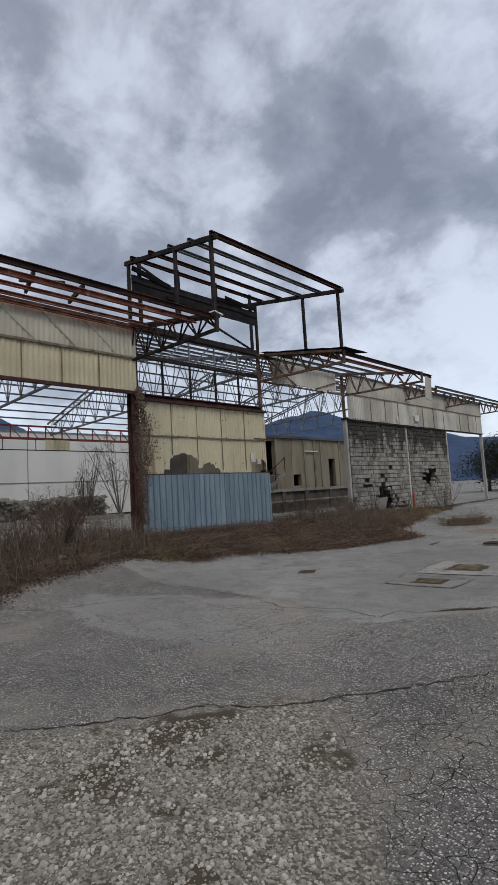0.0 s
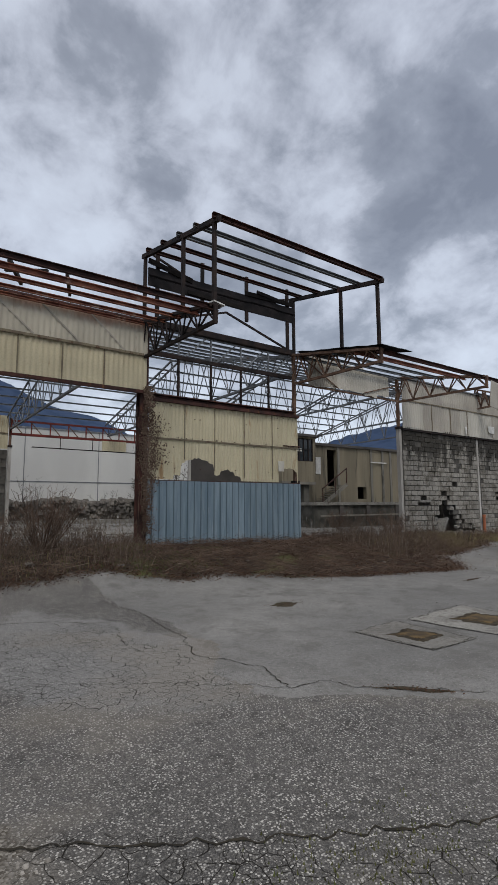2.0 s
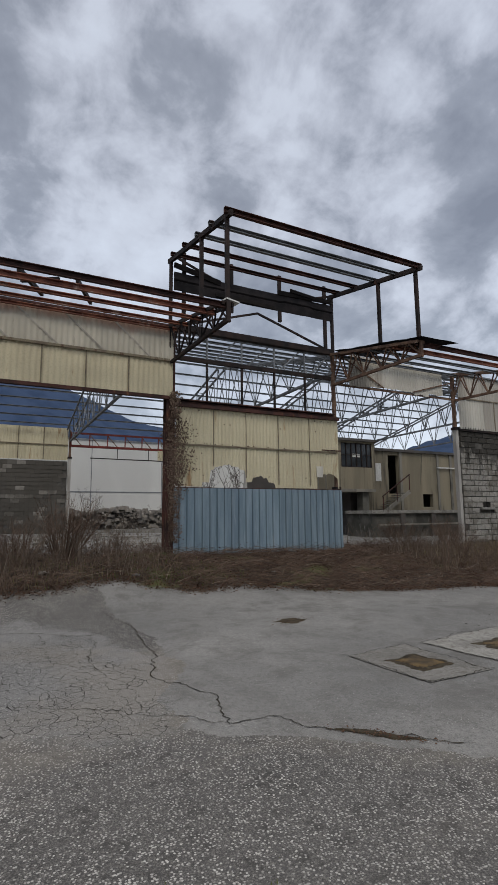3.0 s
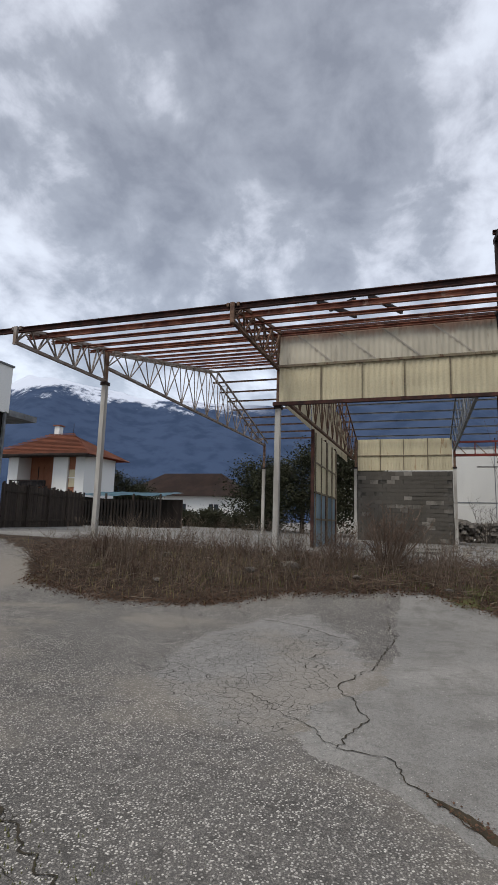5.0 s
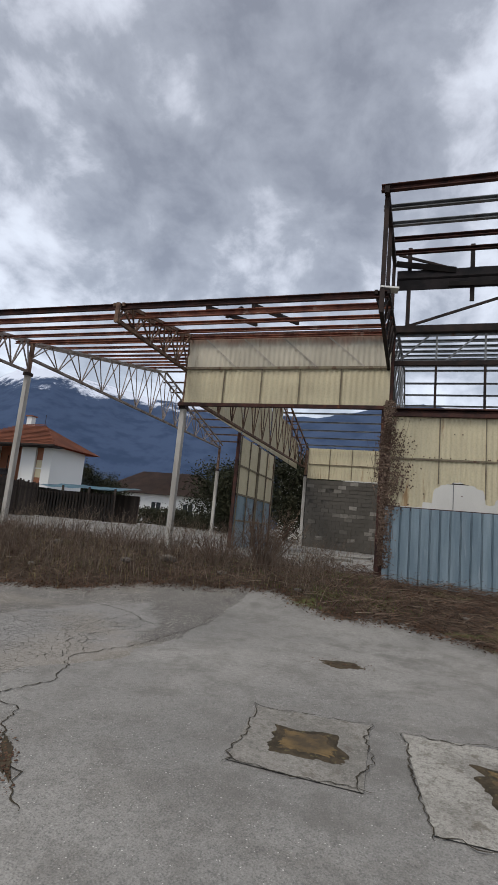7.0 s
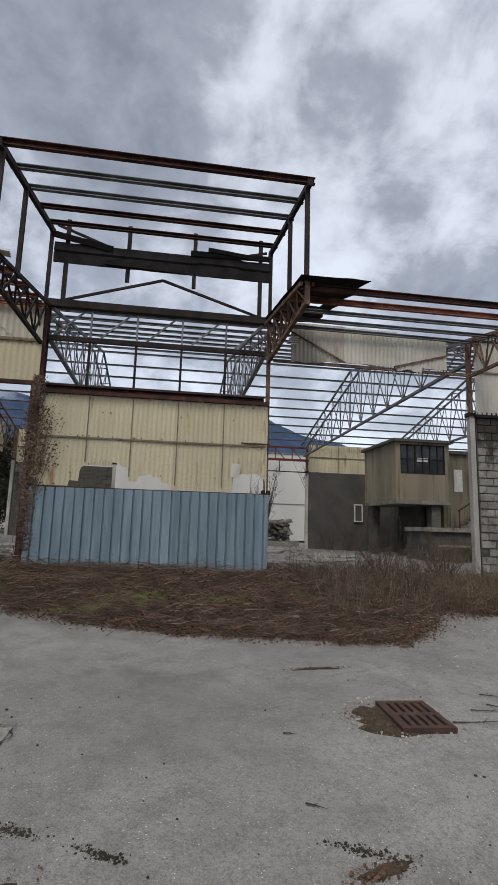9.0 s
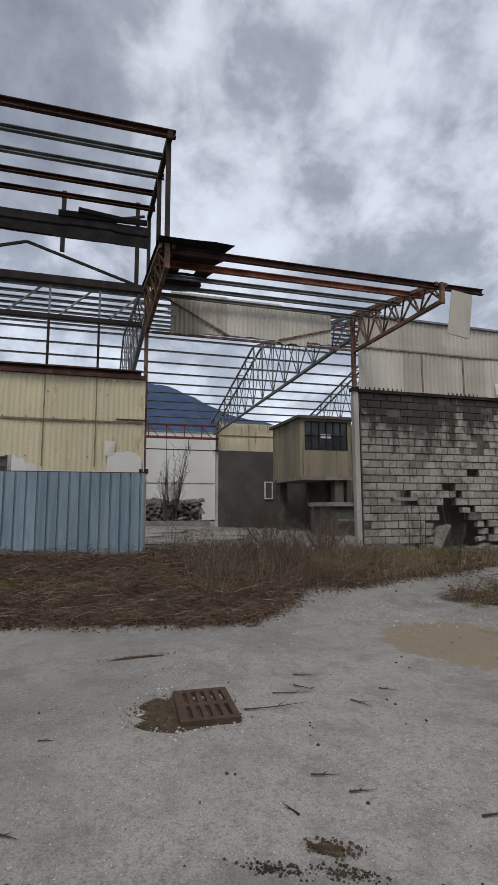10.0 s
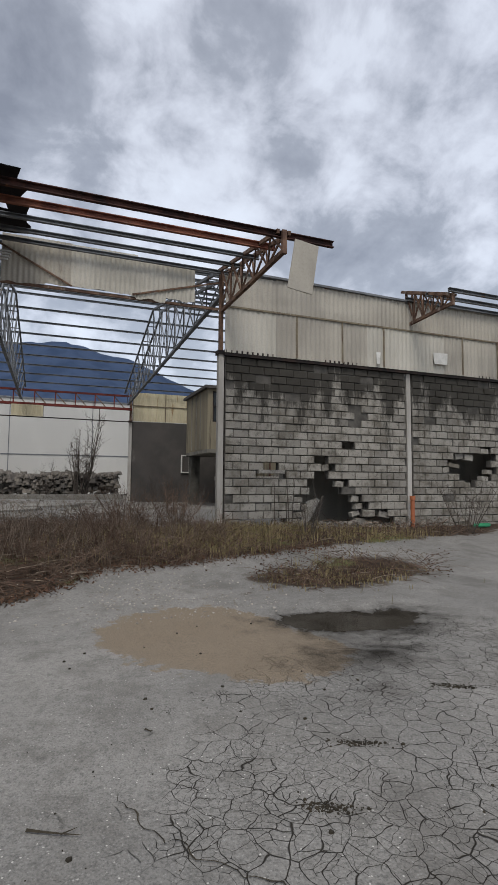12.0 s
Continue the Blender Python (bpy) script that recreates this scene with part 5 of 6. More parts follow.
# upright dry stalks before the open bays
vs, fs = [], []
for _ in range(2300):
    y = random.choice((random.uniform(-2.5, 7.0), random.uniform(-1.5, 6.5), random.uniform(13.0, 17.0)))
    x = random.uniform(-11.9, -8.0)
    if soil_at(x, y) < 0.25:
        continue
    L = random.uniform(0.25, 0.85) * (1.0 if y < 8 else 0.75)
    top = stem(vs, fs, (x, y, ground_z(x, y) - 0.02), (random.uniform(-0.35, 0.35), random.uniform(-0.35, 0.35), 1), L, random.uniform(0.004, 0.008), (random.uniform(-0.5, 0.5), random.uniform(-0.5, 0.5), 0))
    for k in range(2):
        stem(vs, fs, top - Vector((0, 0, L * random.uniform(0.2, 0.6))), (random.uniform(-1, 1), random.uniform(-1, 1), 0.8), L * 0.4, 0.003, (0, 0, 0.3), 2)
stuff("dry_stalks", vs, fs, M_TWIG, "upright dead weed stalks in front of the open bays", "dry weeds")

# grass: straw and green
for nm, mat, n, spots, label in (("dry_grass", M_STRAW, 7500, ((-9.6, 15.8, 1.3, 1.6), (-10.2, 17.6, 0.9, 1.3), (-9.4, 16.8, 0.8, 1.0), (-9.5, 1.0, 1.6, 2.6), (-7.0, 18.0, 0.7, 1.5), (-10.6, 18.6, 0.6, 1.4), (-9.6, 20.5, 0.8, 1.6), (-10.2, 17.4, 0.7, 1.0)), "tufts of dry straw-coloured grass"),
                                 ("green_weeds", M_MOSS, 4200, ((-9.6, 6.6, 0.8, 1.6), (-9.9, 4.2, 0.9, 1.5), (-10.2, 17.4, 0.6, 1.2), (-10.8, 7.0, 0.5, 0.6), (-9.2, 7.4, 0.6, 0.8), (-1.35, 4.1, 0.3, 0.5), (-1.2, 4.3, 0.25, 0.5), (-9.0, 2.0, 0.7, 1.5)), "patches of low green weeds")):
    vs, fs = [], []
    for _ in range(n):
        cx, cy, rx, ry = random.choice(spots)
        x, y = random.gauss(cx, rx * 0.6), random.gauss(cy, ry * 0.6)
        if x < FX + 0.15 and y > 7.4 or (soil_at(x, y) < 0.05 and x < -6):
            continue
        h = random.uniform(0.06, 0.26) * (0.5 if x > -7.6 else 1) if nm == "dry_grass" else random.uniform(0.04, 0.12) * (0.35 if x > -6 else 1)
        a = random.random() * 6.28
        dx, dy, lean = math.cos(a) * 0.006, math.sin(a) * 0.006, random.uniform(0.1, 0.8) * h
        z = ground_z(x, y) - 0.02
        b = len(vs)
        vs += [(x - dx, y - dy, z), (x + dx, y + dy, z), (x + dx - dy * 40 * lean, y + dy + dx * 40 * lean, z + h * 0.6), (x - dy * 75 * lean, y + dx * 75 * lean, z + h)]
        fs += [(b, b + 1, b + 2), (b, b + 2, b + 3)]
    stuff(nm, vs, fs, mat, label, "grass")

# leaf litter and crumbs along the edge of the asphalt
vs, fs = [], []
for i in range(26000):
    if i % 4:
        x, y = in_soil(-0.1)
    else:
        y = random.uniform(-2, 19)
        x = float(np.interp(y, EDGE_Y, EDGE_X)) + random.gauss(-0.12, 0.16)
    z = ground_z(x, y) + (random.uniform(0.0, 0.05) if i % 4 < 2 else random.uniform(0.0, 0.3) * (0.6 + noise.noise((x * 1.3, y * 1.3, 6))))
    s, a = random.uniform(0.006, 0.026), random.random() * 6.28
    c, d = math.cos(a) * s, math.sin(a) * s
    t1, t2 = random.uniform(-0.6, 0.6) * s, random.uniform(-0.6, 0.6) * s
    b = len(vs)
    vs += [(x + c, y + d, z + t1), (x - d * 0.6, y + c * 0.6, z + t2 + 0.01), (x - c, y - d, z - t1), (x + d * 0.6, y - c * 0.6, z - t2 + 0.01)]
    fs.append((b, b + 1, b + 2, b + 3))
stuff("leaf_litter", vs, fs, M_LITTER, "brown dead leaves and crumbs on the soil", "leaf litter")


def bare_bush(x, y, h, n, name, label, spread=0.5, thick=0.02, mat=M_BARK, z=None):
    vs, fs = [], []
    z = ground_z(x, y) if z is None else z
    for _ in range(n):
        a = random.random() * 6.28
        d = (math.cos(a) * spread * random.random(), math.sin(a) * spread * random.random(), 1)
        L = h * random.uniform(0.55, 1.0)
        p = Vector((x + math.cos(a) * 0.15 * spread, y + math.sin(a) * 0.15 * spread, z - 0.05))
        stem(vs, fs, p, d, L, thick * random.uniform(0.5, 1), (random.uniform(-0.2, 0.2), random.uniform(-0.2, 0.2), 0.1), 4)
        for k in range(7):
            f = random.uniform(0.25, 0.95)
            q = p + Vector(d).normalized() * L * f
            e = (random.uniform(-1, 1), random.uniform(-1, 1), random.uniform(0.3, 1.2))
            tip = stem(vs, fs, q, e, L * 0.32 * (1.2 - f), thick * 0.35, (0, 0, 0.3), 2)
            for m in range(2):
                stem(vs, fs, (q + tip) / 2, (random.uniform(-1, 1), random.uniform(-1, 1), 0.5), L * 0.12, thick * 0.18, (0, 0, 0.2), 2)
    me = bpy.data.meshes.new(name)
    me.from_pydata(vs, [], fs)
    me.materials.append(mat)
    return tagged(new(name, me), label, "shrub", "bare shrubs")


bare_bush(-10.7, 5.1, 1.5, 55, "bare_shrub", "leafless many-stemmed shrub before the open bay", 0.9, 0.016, M_STEM)
bare_bush(-10.3, 4.2, 1.1, 40, "bare_shrub", "low leafless shrub before the open bay", 0.9, 0.012, M_STEM)
bare_bush(-10.2, 0.6, 1.0, 22, "bare_shrub", "thin leafless shrub in dry weeds", 0.8, 0.009, M_STEM)
bare_bush(-9.9, -1.2, 0.95, 22, "bare_shrub", "thin leafless shrub in dry weeds", 0.8, 0.009, M_STEM)
bare_bush(-9.3, 14.9, 1.0, 34, "bare_shrub", "dense brown dead shrub by the open bay", 0.8, 0.008, M_STEM)
bare_bush(-10.6, 15.9, 0.9, 30, "bare_shrub", "dense brown dead shrub by the open bay", 0.9, 0.008, M_STEM)
for bx, by, bh in ((-9.0, 13.7, 0.4), (-10.1, 14.4, 0.5), (-10.9, 14.9, 0.8), (-8.6, 15.2, 0.55), (-9.9, 16.9, 0.6), (-11.5, 6.3, 0.8), (-11.0, 2.9, 0.9), (-10.6, 1.7, 0.9), (-8.9, 0.4, 0.6), (-9.4, -0.4, 0.7), (-9.0, 10.6, 0.4), (-8.6, 12.0, 0.45)):
    bare_bush(bx, by, bh, 30, "bare_shrub", "small dense dead brown shrub", 1.0, 0.007, M_STEM)
bare_bush(-11.0, 16.5, 1.25, 55, "bare_shrub", "tall dense dead shrub by the pale column", 0.8, 0.009, M_STEM)
bare_bush(-12.2, 15.6, 1.1, 40, "bare_shrub", "dense dead shrub inside the open bay", 0.9, 0.009, M_STEM)
bare_bush(-25.5, 19.5, 1.4, 26, "bare_shrub", "leafless scrub at the dark wall", 0.9, 0.014, M_BARK, 0.55)
bare_bush(-18.3, 21.2, 1.0, 30, "bare_shrub", "dead scrub at the foot of the dock", 1.0, 0.010, M_STEM, 0.5)
bare_bush(-18.2, 24.0, 1.0, 30, "bare_shrub", "dead scrub at the foot of the dock", 1.0, 0.010, M_STEM, 0.5)
bare_bush(-28.4, 9.0, 2.6, 10, "bare_tree", "leafless young tree behind the hall", 0.4, 0.03, M_BARK, 0.7)
bare_bush(-28.7, 15.2, 3.6, 10, "bare_tree", "leafless young tree behind the hall", 0.35, 0.045, M_BARK, 0.7)
bare_bush(-8.2, 13.2, 1.0, 5, "bare_shrub", "few thin upright twigs in the brambles", 0.35, 0.01, M_STEM)
bare_bush(-9.8, 18.9, 1.1, 12, "bare_shrub", "thin leafless saplings before the block wall", 0.5, 0.013, M_BARK)
bare_bush(-9.9, 23.0, 1.6, 14, "bare_shrub", "thin leafless shrub before the second block wall", 0.9, 0.015, M_BARK)
bare_bush(-6.6, 17.8, 0.75, 7, "bare_shrub", "small bare twigs in a crack of the yard", 0.5, 0.008, M_STEM)
bare_bush(-28.9, 15.6, 4.6, 8, "bare_tree", "leafless young tree behind the hall", 0.25, 0.05, M_BARK, 0.7)
bare_bush(-29.3, 13.6, 2.2, 14, "bare_shrub", "leafless scrub behind the hall", 0.8, 0.02, M_BARK, 0.7)
bare_bush(-28.8, 11.0, 1.6, 14, "bare_shrub", "leafless scrub behind the hall", 0.9, 0.02, M_BARK, 0.7)
bare_bush(-26.0, 18.6, 1.6, 18, "bare_shrub", "leafless scrub at the dark wall", 0.9, 0.015, M_BARK, 0.55)
bare_bush(-34.0, 21.0, 7.5, 12, "bare_tree", "tall leafless tree behind the far wall", 0.5, 0.06, M_BARK, 0.7)


def evergreen(x, y, h, r, n, label, z=1.0):
    t = thing("evergreen_tree", (x, y, z), label, "tree", "evergreen trees")
    vs, fs = [], []
    stem(vs, fs, (0, 0, -0.1), (0.05, 0.02, 1), h * 0.8, r * 0.08, (0.1, 0, 0), 5)
    for _ in range(12):
        a = random.random() * 6.28
        stem(vs, fs, (0, 0, h * random.uniform(0.15, 0.6)), (math.cos(a), math.sin(a), 0.7), r * 0.8, r * 0.03, (0, 0, 0.3), 3)
    me = bpy.data.meshes.new("trunk")
    me.from_pydata(vs, [], fs)
    me.materials.append(M_BARK)
    o = new("trunk", me)
    o.parent = t
    vs, fs = [], []
    clumps = [(random.gauss(0, r * 0.45), random.gauss(0, r * 0.45), h * random.uniform(0.25, 0.95)) for _ in range(26)]
    for _ in range(int(n * 3.2)):
        c = random.choice(clumps)
        w = r * 0.3 * (1.15 - 0.6 * c[2] / h)
        p = [random.gauss(c[0], w), random.gauss(c[1], w), max(0.1, random.gauss(c[2], w))]
        s = random.uniform(0.05, 0.12)
        u = Vector((random.gauss(0, 1), random.gauss(0, 1), random.gauss(0, 0.6))).normalized() * s
        v = u.cross(Vector((random.gauss(0, 1), random.gauss(0, 1), random.gauss(0, 1)))).normalized() * s * 0.5
        b = len(vs)
        P = Vector(p)
        vs += [tuple(P + u), tuple(P + v), tuple(P - u), tuple(P - v)]
        fs.append((b, b + 1, b + 2, b + 3))
    me = bpy.data.meshes.new("crown")
    me.from_pydata(vs, [], fs)
    me.materials.append(M_LEAF)
    o = new("crown", me)
    o.parent = t
    return t


evergreen(-42, -20.6, 4.6, 2.0, 3500, "round dark evergreen beside the house")
evergreen(-46, -21.5, 4.0, 2.2, 3000, "dark evergreen shrub beside the house")
evergreen(-34, -4.2, 4.8, 2.4, 3800, "dark overgrown evergreen behind the hall")
evergreen(-33, -1.6, 5.2, 2.4, 3800, "dark overgrown evergreen behind the hall")
evergreen(-32, 0.6, 5.4, 2.4, 3800, "dark overgrown evergreen behind the hall")
evergreen(-31, 2.6, 4.4, 2.0, 3000, "dark overgrown evergreen behind the hall")
for i in range(7):
    evergreen(-36 - (i % 3) * 2, -13.5 + i * 1.4, random.uniform(0.9, 1.7), 1.2, 1200, "low dark hedge shrub at the yard's end")
for i in range(8):
    evergreen(-18 + i * 2.0, 52 - i * 0.6, random.uniform(3.0, 5.5), 2.6, 1500, "dark scrub beyond the end of the hall", 0.4)

# ivy on the dark column
vs, fs = [], []
for _ in range(3600):
    z = random.uniform(1.0, 4.6)
    w = 0.09 + 0.34 * abs(noise.noise((z * 1.9, 0.4, 0))) * (1 if 2.2 < z < 4.1 else 0.35)
    x, y = FX + 0.16 + random.uniform(0, 0.14), 7.52 + abs(random.gauss(0.0, w * 0.9)) * random.choice((1, 1, -0.35))
    s = random.uniform(0.012, 0.03)
    u = Vector((random.gauss(0, 0.4), random.gauss(0, 1), random.gauss(0, 1))).normalized() * s
    v = u.cross(Vector((1, random.gauss(0, 0.3), random.gauss(0, 0.3)))).normalized() * s * 0.7
    P, b = Vector((x, y, z)), len(vs)
    vs += [tuple(P + u), tuple(P + v), tuple(P - u), tuple(P - v)]
    fs.append((b, b + 1, b + 2, b + 3))
for _ in range(40):
    stem(vs, fs, (FX + 0.15, 7.5 + random.uniform(-0.1, 0.3), random.uniform(0.8, 3.2)), (0.1, random.uniform(-0.3, 0.4), 1), random.uniform(0.6, 1.6), 0.008, (0, 0, 0), 4)
stuff("dry_ivy", vs, fs, M_STEM, "dry brown ivy climbing the rusty column", "ivy")


# ---- things on the yard ----
def crack_line(name, pts, width, label, mat=M_CRACK, lift=0.004):
    """A crack: a jagged thin strip of dirt just proud of the asphalt."""
    dense = []
    for (xa, ya), (xb, yb) in zip(pts, pts[1:]):
        n = max(2, int(math.hypot(xb - xa, yb - ya) / 0.03))
        dense += [(xa + (xb - xa) * k / n, ya + (yb - ya) * k / n) for k in range(n)]
    vs, fs = [], []
    for i, (x, y) in enumerate(dense):
        ax, ay = dense[min(i + 1, len(dense) - 1)]
        bx, by = dense[max(i - 1, 0)]
        dx, dy = ax - bx, ay - by
        L = math.hypot(dx, dy) or 1
        nx, ny = -dy / L, dx / L
        j = 0.07 * noise.noise((x * 3, y * 3, 0)) + 0.045 * noise.noise((x * 12, y * 12, 0)) + 0.02 * noise.noise((x * 37, y * 37, 0))
        x, y = x + nx * j, y + ny * j
        w = 0.5 * width * (0.45 + 1.3 * abs(noise.noise((x * 9, y * 9, 3)))) * min(1, 0.3 + i * 0.2, 0.3 + (len(dense) - 1 - i) * 0.2)
        for s in (-1, 1):
            px, py = x + nx * w * s, y + ny * w * s
            vs.append((px, py, ground_at(px, py) + lift))
        if i:
            b = 2 * i
            fs.append((b - 2, b - 1, b + 1, b))
    me = bpy.data.meshes.new(name)
    me.from_pydata(vs, [], fs)
    me.materials.append(mat)
    tagged(new(name, me), label, "crack", "cracks in the yard", "structure")


def ground_at(x, y):
    so = soil_at(x, y)
    z = ground_z(x, y) + 0.018 * noise.noise((x * 0.7, y * 0.7, 0)) + 0.007 * noise.noise((x * 3, y * 3, 5))
    return z + 0.05 * smooth01(so) * noise.noise((x * 2.3, y * 2.3, 9)) + 0.002


for w, pts in ((0.014, ((-2.0, 6.4), (-2.3, 6.1), (-2.65, 5.77), (-3.0, 5.5), (-3.1, 5.22), (-3.7, 5.3), (-4.34, 5.0), (-5.06, 5.25), (-6.6, 5.4), (-7.7, 5.25))),
               (0.009, ((-3.09, 5.25), (-3.52, 4.76), (-3.89, 4.33), (-4.77, 2.77))), (0.014, ((-7.3, 3.0), (-6.8, 4.28), (-6.2, 4.9))),
               (0.008, ((-6.8, 4.28), (-5.24, 4.25), (-4.4, 4.96))), (0.007, ((-7.0, 2.2), (-5.6, 3.0), (-4.9, 4.2))), (0.008, ((-4.5, 5.0), (-5.2, 4.6), (-6.4, 4.9))),
               (0.018, ((-3.65, 1.29), (-3.02, 2.02), (-2.84, 2.42), (-2.48, 2.68), (-1.91, 3.39), (-1.47, 4.18), (-1.0, 5.0))),
               (0.012, ((-9.0, 1.4), (-8.0, 2.6), (-7.2, 3.2))), (0.008, ((-2.9, 14.4), (-2.5, 14.5), (-2.2, 14.85), (-1.9, 14.9))),
               (0.006, ((-5.2, 12.0), (-5.6, 12.8), (-5.4, 13.4))), (0.007, ((-7.0, 16.6), (-6.4, 17.4), (-5.9, 18.6)))):
    crack_line("crack", pts, w, "dark jagged crack in the asphalt")
def quad_sheet(c, lift, depth=0.03, n=14):
    """A thin slab over four corners that follows the ground."""
    bm = bmesh.new()
    def at(u, v):
        x = (c[0][0] * (1 - u) + c[1][0] * u) * (1 - v) + (c[3][0] * (1 - u) + c[2][0] * u) * v
        y = (c[0][1] * (1 - u) + c[1][1] * u) * (1 - v) + (c[3][1] * (1 - u) + c[2][1] * u) * v
        return x, y
    g = [[bm.verts.new((*at(i / n, j / n), ground_at(*at(i / n, j / n)) + lift)) for j in range(n + 1)] for i in range(n + 1)]
    for i in range(n):
        for j in range(n):
            bm.faces.new((g[i][j], g[i + 1][j], g[i + 1][j + 1], g[i][j + 1]))
    bmesh.ops.recalc_face_normals(bm, faces=bm.faces)
    if bm.faces[0].normal.z < 0:
        bmesh.ops.reverse_faces(bm, faces=bm.faces)
    return bm


def blot(ring, lift):
    """A thin flat blot with an uneven outline that follows the ground."""
    bm = bmesh.new()
    cx, cy = sum(p[0] for p in ring) / len(ring), sum(p[1] for p in ring) / len(ring)
    rows = [[bm.verts.new((cx + (x - cx) * f, cy + (y - cy) * f, ground_at(cx + (x - cx) * f, cy + (y - cy) * f) + (lift if f < 0.99 else -0.004))) for x, y in ring] for f in (0.15, 0.5, 0.85, 1.0)]
    n = len(ring)
    for a, b in zip(rows, rows[1:]):
        for k in range(n):
            bm.faces.new((a[k], b[k], b[(k + 1) % n], a[(k + 1) % n]))
    bm.faces.new(rows[0])
    bmesh.ops.recalc_face_normals(bm, faces=bm.faces)
    return bm


def inset_patch(corners, mud, label, mat):
    t = thing("drain_patch", (0, 0, 0), label, "drain patch", "drain patches")
    part("slab", quad_sheet(corners, 0.006), mat, t)
    c0 = (sum(c[0] for c in mud) / 4, sum(c[1] for c in mud) / 4)
    ring = []
    for k in range(84):
        f = k / 84 * 4
        i = int(f)
        a, b = mud[i], mud[(i + 1) % 4]
        x, y = a[0] + (b[0] - a[0]) * (f - i), a[1] + (b[1] - a[1]) * (f - i)
        s = 1.05 + 0.32 * noise.noise((x * 7, y * 7, 2)) + 0.1 * noise.noise((x * 24, y * 24, 2)) + 0.04 * noise.noise((x * 55, y * 55, 2))
        ring.append((c0[0] + (x - c0[0]) * s, c0[1] + (y - c0[1]) * s))
    part("mud", blot(ring, 0.011), M_MUDDARK, t, "damp dark mud in the sunken drain")
    inner = [(c0[0] + (x - c0[0]) * q, c0[1] + (y - c0[1]) * q) for k, (x, y) in enumerate(ring) for q in [0.68 + 0.16 * noise.noise((k * 0.7, c0[1], 4))]]
    part("cover", blot(inner, 0.017), M_MUD, t, "dried yellow-brown mud")
    for a, b in zip(corners, corners[1:] + corners[:1]):
        n = Vector((b[0] - a[0], b[1] - a[1])).normalized() * 0.06
        crack_line("crack", ((a[0] - n.x, a[1] - n.y), ((a[0] + b[0]) / 2, (a[1] + b[1]) / 2), (b[0] + n.x, b[1] + n.y)), 0.012, "dark joint round a drain patch", lift=0.011)


inset_patch([(-4.02, 6.99), (-4.12, 7.86), (-3.02, 7.9), (-3.02, 7.08)], [(-3.73, 7.22), (-3.79, 7.65), (-3.31, 7.8), (-3.27, 7.26)], "square concrete patch round a muddy sunken drain", M_SLABDARK)
inset_patch([(-4.09, 8.1), (-4.15, 9.44), (-2.74, 9.45), (-2.75, 8.26)], [(-3.77, 8.5), (-3.8, 9.13), (-3.25, 9.23), (-3.19, 8.6)], "pale square concrete patch round a mud-filled drain", M_SLAB)


def dirt_blot(cx, cy, rx, ry, turn, label, seed):
    c, q = math.cos(radians(turn)), math.sin(radians(turn))
    ring = []
    for k in range(60):
        a = k * math.tau / 60
        f = 0.75 + 0.45 * noise.noise((math.cos(a) * 1.6 + seed, math.sin(a) * 1.6, 0)) + 0.2 * noise.noise((math.cos(a) * 6, math.sin(a) * 6, seed)) + 0.3 * noise.noise((math.cos(a) * 15, math.sin(a) * 15, seed))
        u, v = rx * f * math.cos(a), ry * f * math.sin(a)
        ring.append((cx + u * c - v * q, cy + u * q + v * c))
    ob = link_mesh("dirt_patch", blot(ring, 0.007), M_MUDDARK)
    tagged(ob, label, "dirt", "dirt patches", "structure")
    vs, fs = scatter_stones(260, lambda: (lambda a, f: (cx + rx * f * math.cos(a) * c - ry * f * math.sin(a) * q, cy + rx * f * math.cos(a) * q + ry * f * math.sin(a) * c, ground_at(cx, cy) + 0.006))(random.random() * 6.28, 1.4 * random.random()), 0.002, 0.011, 0.5)
    stuff("dirt_crumbs", vs, fs, M_LITTER, "crumbs on a patch of dirt", "litter")


dirt_blot(-5.85, 7.45, 0.16, 0.3, 10, "dirt and moss in a small sunken drain", 2.0)
dirt_blot(-2.42, 5.98, 0.32, 0.05, 42, "dirt caught along the edge of the apron", 5.0)
dirt_blot(-2.45, 9.75, 0.1, 0.22, 30, "dirt beside the drain patch", 8.0)
dirt_blot(-2.45, 11.4, 0.05, 0.16, 20, "dark dirt and moss on the yard", 9.0)
dirt_blot(-2.5, 12.55, 0.05, 0.1, -30, "dark dirt and moss on the yard", 11.0)
dirt_blot(-5.5, 12.0, 0.04, 0.3, 5, "dirt in a shallow hollow of the yard", 14.0)


